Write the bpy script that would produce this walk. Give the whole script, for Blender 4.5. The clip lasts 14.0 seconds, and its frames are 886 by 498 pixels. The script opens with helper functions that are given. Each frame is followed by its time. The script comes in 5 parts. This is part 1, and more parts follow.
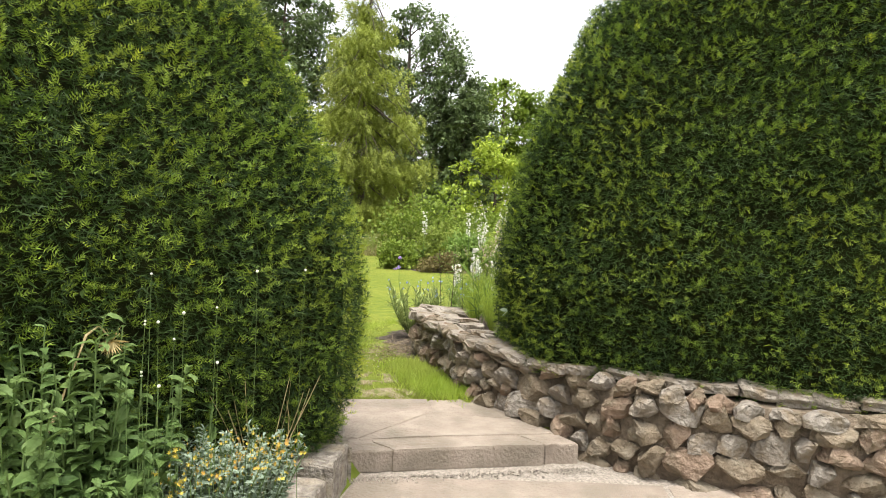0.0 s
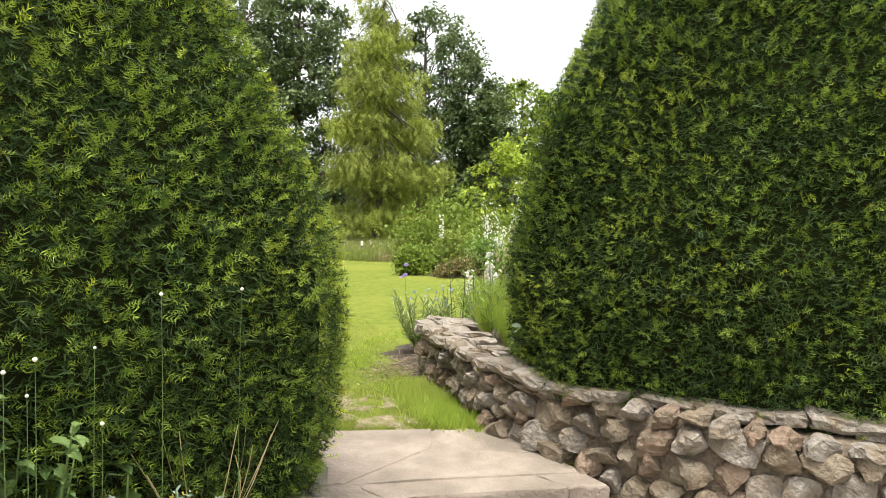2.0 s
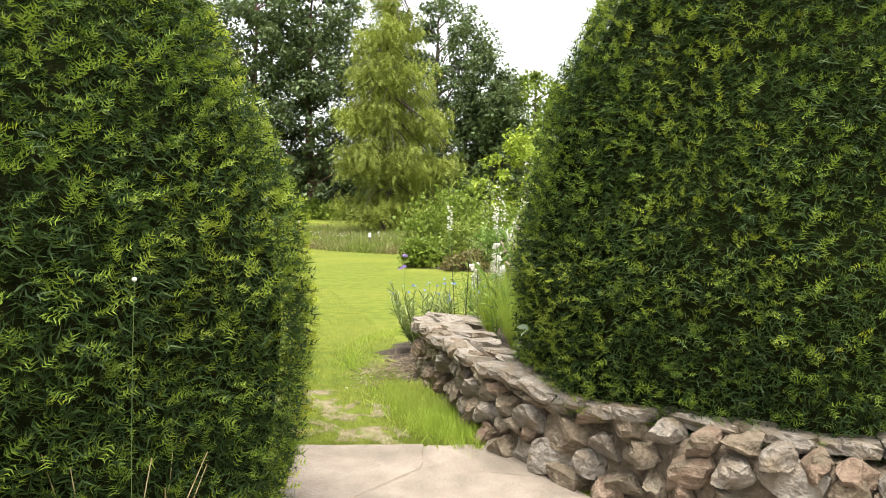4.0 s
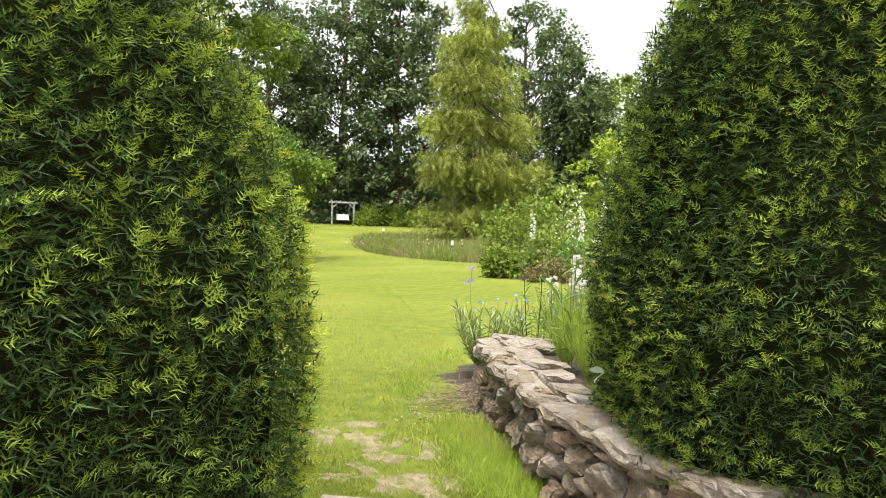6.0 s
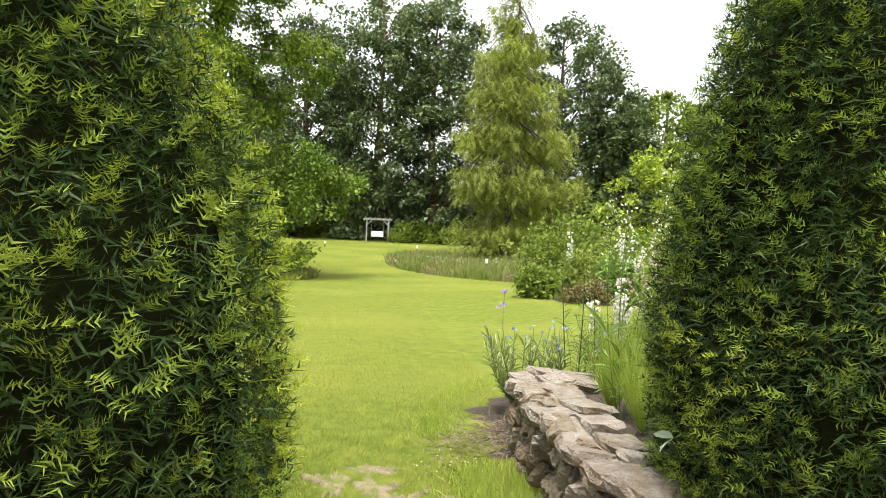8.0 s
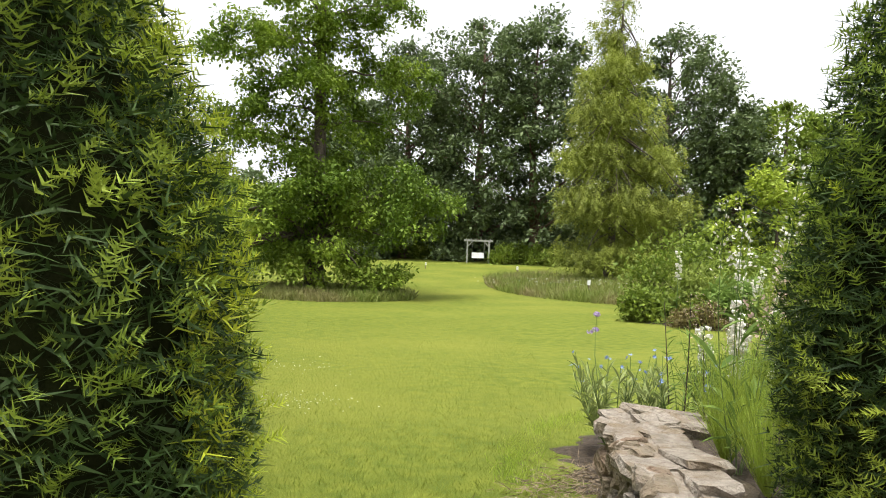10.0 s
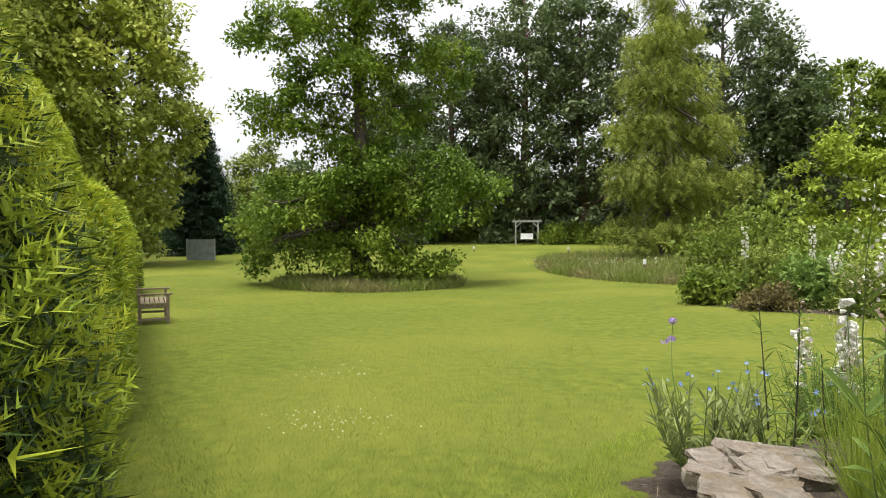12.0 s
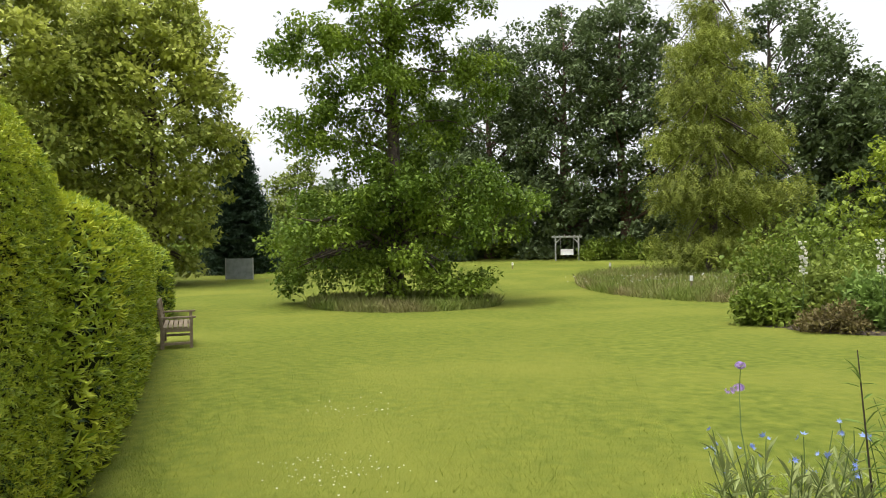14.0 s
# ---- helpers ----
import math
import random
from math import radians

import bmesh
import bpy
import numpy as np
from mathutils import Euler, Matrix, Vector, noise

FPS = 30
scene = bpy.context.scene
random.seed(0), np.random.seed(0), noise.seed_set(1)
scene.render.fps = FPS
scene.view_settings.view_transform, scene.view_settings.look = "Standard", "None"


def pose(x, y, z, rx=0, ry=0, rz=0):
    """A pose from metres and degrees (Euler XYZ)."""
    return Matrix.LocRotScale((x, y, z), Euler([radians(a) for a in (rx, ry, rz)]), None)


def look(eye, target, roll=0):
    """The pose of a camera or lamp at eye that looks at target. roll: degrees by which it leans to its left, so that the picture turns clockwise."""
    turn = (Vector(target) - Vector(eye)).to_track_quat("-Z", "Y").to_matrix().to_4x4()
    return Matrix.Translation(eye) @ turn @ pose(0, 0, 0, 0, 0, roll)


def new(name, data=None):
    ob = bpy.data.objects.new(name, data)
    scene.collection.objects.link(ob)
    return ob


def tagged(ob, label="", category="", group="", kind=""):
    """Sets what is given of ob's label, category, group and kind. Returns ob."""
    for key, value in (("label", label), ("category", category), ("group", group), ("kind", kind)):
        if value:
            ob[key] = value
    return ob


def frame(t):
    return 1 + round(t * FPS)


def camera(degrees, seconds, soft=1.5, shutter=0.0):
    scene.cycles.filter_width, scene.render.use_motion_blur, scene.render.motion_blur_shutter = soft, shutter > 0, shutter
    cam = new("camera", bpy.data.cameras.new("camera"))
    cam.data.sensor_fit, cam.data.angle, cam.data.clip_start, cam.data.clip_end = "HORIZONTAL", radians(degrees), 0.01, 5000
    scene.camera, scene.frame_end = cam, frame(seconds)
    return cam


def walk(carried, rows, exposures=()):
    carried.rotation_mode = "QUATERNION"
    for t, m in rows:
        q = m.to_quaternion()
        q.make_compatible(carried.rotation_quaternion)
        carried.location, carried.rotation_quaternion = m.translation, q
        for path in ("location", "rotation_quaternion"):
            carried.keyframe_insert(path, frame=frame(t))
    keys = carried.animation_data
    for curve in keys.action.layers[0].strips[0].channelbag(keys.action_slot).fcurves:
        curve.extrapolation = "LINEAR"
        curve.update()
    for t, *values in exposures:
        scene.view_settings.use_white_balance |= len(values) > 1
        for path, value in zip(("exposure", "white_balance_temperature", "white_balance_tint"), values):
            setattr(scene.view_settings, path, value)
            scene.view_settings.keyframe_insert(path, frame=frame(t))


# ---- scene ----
cam = camera(67.5, 14.0, soft=1.0)
PATH = [
    (0, (0.46, 1.091, 1.482), (0.084, 3.053, 1.377), 2.7),
    (0.5, (0.406, 1.259, 1.467), (0.011, 3.218, 1.387), 2.2),
    (1, (0.393, 1.426, 1.456), (-0.01, 3.383, 1.378), 1.8),
    (1.5, (0.411, 1.619, 1.435), (-0.003, 3.574, 1.357), 1.4),
    (2, (0.46, 1.817, 1.46), (0.017, 3.765, 1.365), 1.2),
    (2.5, (0.472, 1.951, 1.447), (0.019, 3.897, 1.339), 1.7),
    (5, (0.373, 2.826, 1.382), (-0.159, 4.75, 1.262), 1.4),
    (5.5, (0.383, 3.003, 1.402), (-0.286, 4.885, 1.292), 1.9),
    (6, (0.376, 3.15, 1.399), (-0.35, 5.011, 1.298), 2.0),
    (6.5, (0.312, 3.313, 1.376), (-0.441, 5.163, 1.292), 2.4),
    (7, (0.248, 3.478, 1.389), (-0.54, 5.315, 1.315), 2.5),
    (7.5, (0.225, 3.574, 1.396), (-0.57, 5.408, 1.334), 2.5),
    (10, (0.138, 4.199, 1.357), (-0.961, 5.87, 1.358), 2.2),
    (10.5, (0.032, 4.377, 1.341), (-1.126, 6.008, 1.339), 1.9),
    (11, (-0.097, 4.57, 1.427), (-1.309, 6.161, 1.372), 1.3),
    (11.5, (-0.161, 4.685, 1.477), (-1.378, 6.27, 1.411), 0.8),
    (12, (-0.217, 4.812, 1.478), (-1.434, 6.397, 1.422), -0.2),
    (12.5, (-0.292, 4.962, 1.433), (-1.517, 6.543, 1.393), -0.6),
    (13, (-0.386, 5.167, 1.418), (-1.634, 6.729, 1.397), -0.4),
    (13.5, (-0.461, 5.365, 1.463), (-1.741, 6.902, 1.449), -0.5),
    (14, (-0.526, 5.469, 1.515), (-1.837, 6.979, 1.509), -0.8),
]
walk(cam, [(t, look(eye, target, roll)) for t, eye, target, roll in PATH],
     exposures=[(0, 1.58), (5, 1.74), (7.5, 1.68), (10, 1.32), (12, 1.04), (14, 0.98)])

# ---- light ----
world = bpy.data.worlds.new("sky")
scene.world = world
world.use_nodes = True
wn = world.node_tree
sky = wn.nodes.new("ShaderNodeTexSky")
sky.sky_type, sky.sun_disc = "NISHITA", False
sky.sun_elevation, sky.sun_rotation = radians(77), radians(180)
sky.air_density, sky.dust_density = 1.0, 4.0
pale = wn.nodes.new("ShaderNodeHueSaturation")
pale.inputs["Saturation"].default_value = 0.12
wn.links.new(sky.outputs[0], pale.inputs["Color"])
wn.links.new(pale.outputs[0], wn.nodes["Background"].inputs["Color"])
wn.nodes["Background"].inputs["Strength"].default_value = 0.15
sun = new("sun", bpy.data.lights.new("sun", "SUN"))
sun.data.energy, sun.data.angle, sun.data.color = 1.3, radians(25), (1.0, 0.95, 0.87)
sun.matrix_world = look((0, -7, 31), (0, 0, 0))


# ---- materials ----
def material(name, c1, c2, scale=8.0, rough=0.7, bump=0.0, bump_scale=60.0, bump_dist=0.02, island=0.0, translucent=0.0, c3=None, scale3=0.6, objrand=0.0, spec=0.5, by_place=False):
    """Two-colour noise material with a second, larger tone, relief, and a shift from piece to piece."""
    m = bpy.data.materials.new(name)
    m.use_nodes = True
    nt = m.node_tree
    n, l = nt.nodes, nt.links
    p = n["Principled BSDF"]
    p.inputs["Roughness"].default_value, p.inputs["Specular IOR Level"].default_value = rough, spec
    co = n.new("ShaderNodeTexCoord")
    tex = n.new("ShaderNodeTexNoise")
    tex.inputs["Scale"].default_value, tex.inputs["Detail"].default_value = scale, 6
    where = n.new("ShaderNodeNewGeometry").outputs["Position"] if by_place else co.outputs["Object"]
    l.new(where, tex.inputs["Vector"])
    fac = tex.outputs["Fac"]
    ramp = n.new("ShaderNodeMapRange")
    ramp.inputs["From Min"].default_value, ramp.inputs["From Max"].default_value = 0.3, 0.7
    l.new(fac, ramp.inputs["Value"])
    fac = ramp.outputs[0]
    if island or objrand:
        src = n.new("ShaderNodeNewGeometry").outputs["Random Per Island"] if island else n.new("ShaderNodeObjectInfo").outputs["Random"]
        mixf = n.new("ShaderNodeMix")
        mixf.inputs["Factor"].default_value = island or objrand
        l.new(fac, mixf.inputs["A"])
        l.new(src, mixf.inputs["B"])
        fac = mixf.outputs["Result"]
    mix = n.new("ShaderNodeMix")
    mix.data_type = "RGBA"
    mix.inputs["A"].default_value, mix.inputs["B"].default_value = (*c1, 1), (*c2, 1)
    l.new(fac, mix.inputs["Factor"])
    col = mix.outputs["Result"]
    if c3:
        big = n.new("ShaderNodeTexNoise")
        big.inputs["Scale"].default_value, big.inputs["Detail"].default_value = scale3, 4
        l.new(where, big.inputs["Vector"])
        r2 = n.new("ShaderNodeMapRange")
        r2.inputs["From Min"].default_value, r2.inputs["From Max"].default_value = 0.45, 0.68
        l.new(big.outputs["Fac"], r2.inputs["Value"])
        mix2 = n.new("ShaderNodeMix")
        mix2.data_type = "RGBA"
        mix2.inputs["B"].default_value = (*c3, 1)
        l.new(r2.outputs[0], mix2.inputs["Factor"])
        l.new(col, mix2.inputs["A"])
        col = mix2.outputs["Result"]
    l.new(col, p.inputs["Base Color"])
    if bump:
        bt = n.new("ShaderNodeTexNoise")
        bt.inputs["Scale"].default_value, bt.inputs["Detail"].default_value = bump_scale, 8
        l.new(where, bt.inputs["Vector"])
        bp = n.new("ShaderNodeBump")
        bp.inputs["Strength"].default_value, bp.inputs["Distance"].default_value = bump, bump_dist
        l.new(bt.outputs["Fac"], bp.inputs["Height"])
        l.new(bp.outputs[0], p.inputs["Normal"])
    if translucent:
        tr = n.new("ShaderNodeBsdfTranslucent")
        l.new(col, tr.inputs["Color"])
        ms = n.new("ShaderNodeMixShader")
        ms.inputs[0].default_value = translucent
        l.new(p.outputs[0], ms.inputs[1])
        l.new(tr.outputs[0], ms.inputs[2])
        l.new(ms.outputs[0], n["Material Output"].inputs["Surface"])
    return m


def leafy(name, c1, c2, c3=None, scale3=0.6, translucent=0.3, rough=0.55, island=0.6):
    return material(name, c1, c2, 3.0, rough, island=island, translucent=translucent, c3=c3, scale3=scale3, spec=0.2)


YEW = leafy("yew_needles", (0.07, 0.125, 0.018), (0.27, 0.37, 0.046), (0.3, 0.37, 0.046), 1.1, translucent=0.25, island=0.7)
# older needles, with the shade between the tips mixed into the colour
YEW_OLD_SHADE = leafy("yew_old_shaded_needles", (0.018, 0.04, 0.011), (0.06, 0.1, 0.022), translucent=0.12, island=0.7)
# young shoots; also stands for light on tops and lawn sides
YEW_GOLD = leafy("yew_young_lit_needles", (0.21, 0.3, 0.024), (0.42, 0.48, 0.04), (0.44, 0.475, 0.04), 1.4)
# near black, so gaps in the skin of shoots look shaded
YEW_CORE = material("yew_inside_shade", (0.006, 0.01, 0.003), (0.018, 0.018, 0.008), 20, 1.0, 0.8, 40, c3=(0.018, 0.022, 0.008), scale3=2, spec=0.0)
LAWN = material("lawn", (0.085, 0.119, 0.016), (0.168, 0.191, 0.028), 7, 0.9, 0.6, 160, c3=(0.174, 0.192, 0.031), scale3=0.28, spec=0.1)
GRASS = leafy("grass_blades", (0.14, 0.188, 0.028), (0.22, 0.265, 0.045), (0.25, 0.277, 0.05), 0.8)
TALL_GRASS = leafy("long_grass", (0.25, 0.36, 0.04), (0.46, 0.55, 0.1), (0.46, 0.48, 0.13), 0.9, translucent=0.5)
MEADOW = leafy("meadow_grass", (0.13, 0.185, 0.032), (0.25, 0.29, 0.07), (0.26, 0.225, 0.1), 0.5)
SOIL = material("soil", (0.03, 0.022, 0.015), (0.09, 0.066, 0.045), 25, 0.95, 0.8, 90)
EARTH = material("worn_earth", (0.18, 0.155, 0.08), (0.3, 0.25, 0.165), 14, 0.95, 0.6, 120, c3=(0.14, 0.17, 0.035), scale3=9, spec=0.1)
GREYSTONE = material("grey_stone", (0.115, 0.098, 0.078), (0.32, 0.285, 0.24), 22, 0.85, 1.0, 38, bump_dist=0.03, objrand=0.35, c3=(0.17, 0.13, 0.085), scale3=8.0, spec=0.3, by_place=True)
BROWNSTONE = material("brown_stone", (0.088, 0.066, 0.04), (0.25, 0.198, 0.138), 22, 0.85, 1.0, 38, bump_dist=0.03, objrand=0.35, c3=(0.2, 0.17, 0.125), scale3=8.0, spec=0.3, by_place=True)
REDSTONE = material("reddish_stone", (0.13, 0.085, 0.055), (0.3, 0.22, 0.16), 22, 0.85, 1.0, 38, bump_dist=0.03, objrand=0.35, c3=(0.13, 0.105, 0.07), scale3=8.0, spec=0.3, by_place=True)
STONES_OF = (GREYSTONE, BROWNSTONE, REDSTONE, BROWNSTONE)
CAP = material("cap_stone", (0.12, 0.1, 0.075), (0.34, 0.3, 0.25), 22, 0.85, 1.0, 38, bump_dist=0.03, objrand=0.4, c3=(0.19, 0.145, 0.095), scale3=8.0, spec=0.3, by_place=True)
MORTAR = material("wall_core", (0.085, 0.064, 0.042), (0.19, 0.145, 0.1), 16, 0.95, 0.9, 50)
BLOCK = material("lichened_stone", (0.13, 0.11, 0.09), (0.36, 0.32, 0.27), 22, 0.9, 1.0, 50, c3=(0.3, 0.25, 0.18), scale3=7, spec=0.2)
GRAVEL = material("gravel", (0.2, 0.17, 0.14), (0.42, 0.37, 0.31), 60, 0.95, 0.9, 120, spec=0.2)
FLAG = material("flagstone", (0.19, 0.15, 0.115), (0.32, 0.265, 0.21), 6, 0.85, 0.7, 45, c3=(0.17, 0.14, 0.105), scale3=2.6, objrand=0.3)
BARK = material("bark", (0.05, 0.04, 0.03), (0.13, 0.1, 0.08), 9, 0.95, 0.9, 25)
BARK_RED = material("red_brown_bark", (0.1, 0.06, 0.045), (0.19, 0.12, 0.09), 9, 0.95, 0.9, 25)
TEAK = material("weathered_wood", (0.12, 0.09, 0.055), (0.24, 0.19, 0.125), 18, 0.75, 0.4, 60, objrand=0.3)
GREYWOOD = material("silvered_wood", (0.24, 0.24, 0.225), (0.4, 0.4, 0.375), 14, 0.8, 0.3, 60)
WHITE = material("white_paint", (0.72, 0.72, 0.7), (0.82, 0.82, 0.8), 10, 0.6)


# ---- mesh tools ----
def mesh_of(name, V, F, mat, parent=None, label="", smooth=False):
    """One mesh object from arrays of corners and of triangles or quads."""
    V, F = np.asarray(V, np.float32), np.asarray(F, np.int32)
    me = bpy.data.meshes.new(name)
    me.vertices.add(len(V))
    me.vertices.foreach_set("co", V.ravel())
    k = F.shape[1]
    me.loops.add(F.size)
    me.loops.foreach_set("vertex_index", F.ravel())
    me.polygons.add(len(F))
    me.polygons.foreach_set("loop_start", np.arange(0, F.size, k, dtype=np.int32))
    me.polygons.foreach_set("use_smooth", np.full(len(F), smooth))
    me.update(calc_edges=True)
    me.materials.append(mat)
    ob = new(name, me)
    if parent is not None:
        ob.parent = parent
    if label:
        tagged(ob, label)
    return ob


def part(name, bm, mat, parent=None, label="", smooth=False):
    """Links a bmesh as one mesh object under a thing or a part."""
    me = bpy.data.meshes.new(name)
    bm.to_mesh(me)
    bm.free()
    me.materials.append(mat)
    for f in me.polygons:
        f.use_smooth = smooth
    ob = new(name, me)
    if parent is not None:
        ob.parent = parent
    if label:
        tagged(ob, label)
    return ob


GROUPS = {"yew_hedge": "clipped yew hedges", "beech_tree": "tall trees behind the lawn", "lime_tree": "lime trees", "foxglove": "white foxgloves", "bed_perennial": "perennials between the foxgloves", "seeding_grass": "airy seeding grasses", "ornamental_grass": "grass tufts behind the wall",
          "cornflower": "blue cornflowers", "leafy_plant": "leafy plants beside the path", "spurge": "spurge clumps beside the path", "white_button_flower": "white button flowers", "dark_stemmed_plant": "dark-stemmed plants"}


def thing(name, at, label, category, group="", kind="", rz=0.0):
    ob = new(name)
    ob.matrix_basis = pose(*at, 0, 0, rz)
    return tagged(ob, label, category, group or GROUPS.get(name, ""), kind)


def box(bm, size, m=None, bevel=0.006):
    """A box with softened edges, added to bm."""
    made = bmesh.ops.create_cube(bm, size=1.0)
    bmesh.ops.scale(bm, vec=size, verts=made["verts"])
    if m is not None:
        bmesh.ops.transform(bm, matrix=m, verts=made["verts"])
    if bevel:
        edges = {e for v in made["verts"] for e in v.link_edges}
        bmesh.ops.bevel(bm, geom=list(edges), offset=bevel, segments=1, affect="EDGES")
    return bm


def unit(a):
    return a / np.maximum(np.linalg.norm(a, axis=-1, keepdims=True), 1e-9)


def scatter(tv, tf, P, D, S, rng, roll=None, up=None):
    """Copies of the small shape (tv, tf), whose length runs along +x, at P, along D, scaled by S."""
    n = len(P)
    D = unit(D)
    ref = rng.normal(size=(n, 3)) if up is None else np.broadcast_to(up, (n, 3)) + 0.25 * rng.normal(size=(n, 3))
    side = unit(np.cross(ref, D))
    nor = np.cross(D, side)
    S = np.broadcast_to(np.asarray(S, float).reshape(-1, 1) if np.ndim(S) < 2 else S, (n, 3) if np.ndim(S) == 2 else (n, 1))
    T = tv[None] * S[:, None, :]
    V = P[:, None] + T[..., :1] * D[:, None] + T[..., 1:2] * side[:, None] + T[..., 2:3] * nor[:, None]
    F = tf[None] + (np.arange(n) * len(tv))[:, None, None]
    return V.reshape(-1, 3), F.reshape(-1, tf.shape[1])


def join(parts):
    V, F, o = [], [], 0
    for v, f in parts:
        V.append(v)
        F.append(f + o)
        o += len(v)
    return np.concatenate(V), np.concatenate(F)


def tube(points, radii, sides=7):
    """A tapered tube along points, as triangles."""
    P, R = np.asarray(points, float), np.asarray(radii, float)
    T = unit(np.gradient(P, axis=0))
    ref = np.where(np.abs(T[:, 2:3]) > 0.9, np.array([[1.0, 0, 0]]), np.array([[0, 0, 1.0]]))
    a = unit(np.cross(ref, T))
    b = np.cross(T, a)
    ang = np.linspace(0, 2 * np.pi, sides, endpoint=False)
    V = P[:, None] + R[:, None, None] * (np.cos(ang)[None, :, None] * a[:, None] + np.sin(ang)[None, :, None] * b[:, None])
    F = []
    for i in range(len(P) - 1):
        for j in range(sides):
            k = (j + 1) % sides
            q = (i * sides + j, i * sides + k, (i + 1) * sides + k, (i + 1) * sides + j)
            F += [(q[0], q[1], q[2]), (q[0], q[2], q[3])]
    return V.reshape(-1, 3), np.array(F)


def spray_shape(pairs=6, reach=0.34, lift=0.12, narrow=0.55, round_=0.0):
    """A shoot: an axis with narrow needles to both sides and above, all in one island."""
    V, F = [], []
    seg = 0.86 / pairs
    for i in range(pairs):
        for x in (i * seg, (i + narrow) * seg):
            V.append((x, 0, 0.06 * math.sin(x * 2.5)))
    V.append((0.86, 0, 0.05))
    for i in range(pairs):
        a, b, c = 2 * i, 2 * i + 1, 2 * i + 2
        x = V[a][0]
        w = reach * (0.75 + 0.4 * math.sin(math.pi * (i + 0.8) / (pairs + 0.6)))
        for sgn in (-1, 1):
            phi = round_ * (0.9 * math.sin(2.4 * i + sgn) + 0.35)
            V.append((x + 0.26 + 0.03 * math.sin(5 * i), sgn * w * math.cos(phi), V[a][2] + lift * 0.6 + w * math.sin(phi)))
            F.append((a, b, len(V) - 1) if sgn > 0 else (b, a, len(V) - 1))
        if i < pairs - 1:
            V.append(((V[b][0] + V[c][0]) / 2, 0.014, V[b][2] + 0.012))
            F.append((b, c, len(V) - 1))
    V.append((1.1, 0.02, 0.1))
    F.append((2 * pairs - 1, 2 * pairs, len(V) - 1))
    return np.array(V), np.array(F)


def yew_shoot(nodes, seed, length=0.5, width=0.05):
    """A young yew shoot: straight needles set all along it, mostly to both sides, leaning to the tip."""
    rng = np.random.default_rng(seed)
    V, F = [], []
    for i in range(nodes):
        x = 0.72 * i / max(nodes - 1, 1)
        k = len(V)
        V += [(x - width / 2, 0, 0), (x + width / 2, 0, 0.01)]
        for side in (0.15, math.pi - 0.15, rng.uniform(0.5, 2.6)):
            a = side + rng.uniform(-0.5, 0.5)
            lean = rng.uniform(0.1, 0.68) + 0.28 * i / nodes
            n = length * rng.uniform(0.65, 1.25)
            out = n * math.sqrt(max(1 - min(lean, 0.95) ** 2, 0.05))
            V.append((x + n * lean, out * math.cos(a), out * math.sin(a) * 0.7 + 0.05 * rng.uniform(-1, 1)))
            F.append((k, k + 1, len(V) - 1))
        if i:
            F.append((k - 5, k, k - 4))
    V.append((0.72 + length * 0.9, 0, 0.12))
    F.append((k, k + 1, len(V) - 1))
    return np.array(V), np.array(F)


def rosette(n, width, spread=1.15, flat=0.6, seed=0):
    """The tip of a shoot: short flat needles that fan out from one point."""
    rng = np.random.default_rng(seed)
    V, F = [(0, 0, 0)], []
    for i in range(n):
        a = 2 * math.pi * i / n + rng.uniform(-0.25, 0.25)
        tilt = spread * (1.0 if i % 3 else 0.45) * rng.uniform(0.75, 1.1)
        d = np.array([math.cos(tilt), math.sin(tilt) * math.cos(a), flat * math.sin(tilt) * math.sin(a)]) * rng.uniform(0.65, 1.05)
        w = np.cross(d, (0.3, 0.2, 1.0))
        w *= 0.5 * width / np.linalg.norm(w)
        k = len(V)
        V += [d * 0.45 + w, d * 0.45 - w, d]
        F += [(0, k + 1, k), (k, k + 1, k + 2)]
    return np.array(V), np.array(F)


LEAF_V = np.array([(0, 0, 0), (0.45, 0.3, 0.06), (0.45, -0.3, 0.06), (1, 0, -0.05)])
LEAF_F = np.array([(0, 2, 1), (1, 2, 3)])
BLADE_V = np.array([(0, -0.03, 0), (0, 0.03, 0), (0.55, 0.022, 0.05), (0.55, -0.022, 0.05), (1, 0, 0.22)])
BLADE_F = np.array([(0, 1, 2), (0, 2, 3), (3, 2, 4)])
STRAW_V = np.array([(0, -0.012, 0), (0, 0.012, 0), (1, 0, 0.1)])
STRAW_F = np.array([(0, 1, 2)])
FROND_V, FROND_F = spray_shape(3, 0.24, -0.12)


# ---- ground ----
def ground_z(x, y):
    """The height of the ground: a lawn that falls away gently and rises again far off, and a lower path."""
    x, y = np.asarray(x, float), np.asarray(y, float)
    z = -np.clip(0.03 * (-x - 2), 0, 0.4) - 0.012 * np.clip(y - 8, 0, 16) + 0.031 * np.clip(y - 28, 0, 60)
    low = (y < 4.98 + (x + 0.75) * 0.6) & (x > -0.72) & (y < 5.9)
    under = (y < 5.85 + (x + 1.2) * 0.35) & (y > 4.9) & (y > 4.85 - 2.4 * (x + 0.86)) & (y < 6.2 - (x + 0.12) * 1.1)
    return np.where(low, -0.13, np.where(under, -0.05, z))


def sheet(xs, ys, zf):
    X, Y = np.meshgrid(xs, ys)
    V = np.stack([X, Y, zf(X, Y)], -1).reshape(-1, 3)
    n, m = len(xs), len(ys)
    i = (np.arange(m - 1)[:, None] * n + np.arange(n - 1)[None]).ravel()
    return V, np.stack([i, i + 1, i + n + 1, i + n], 1)


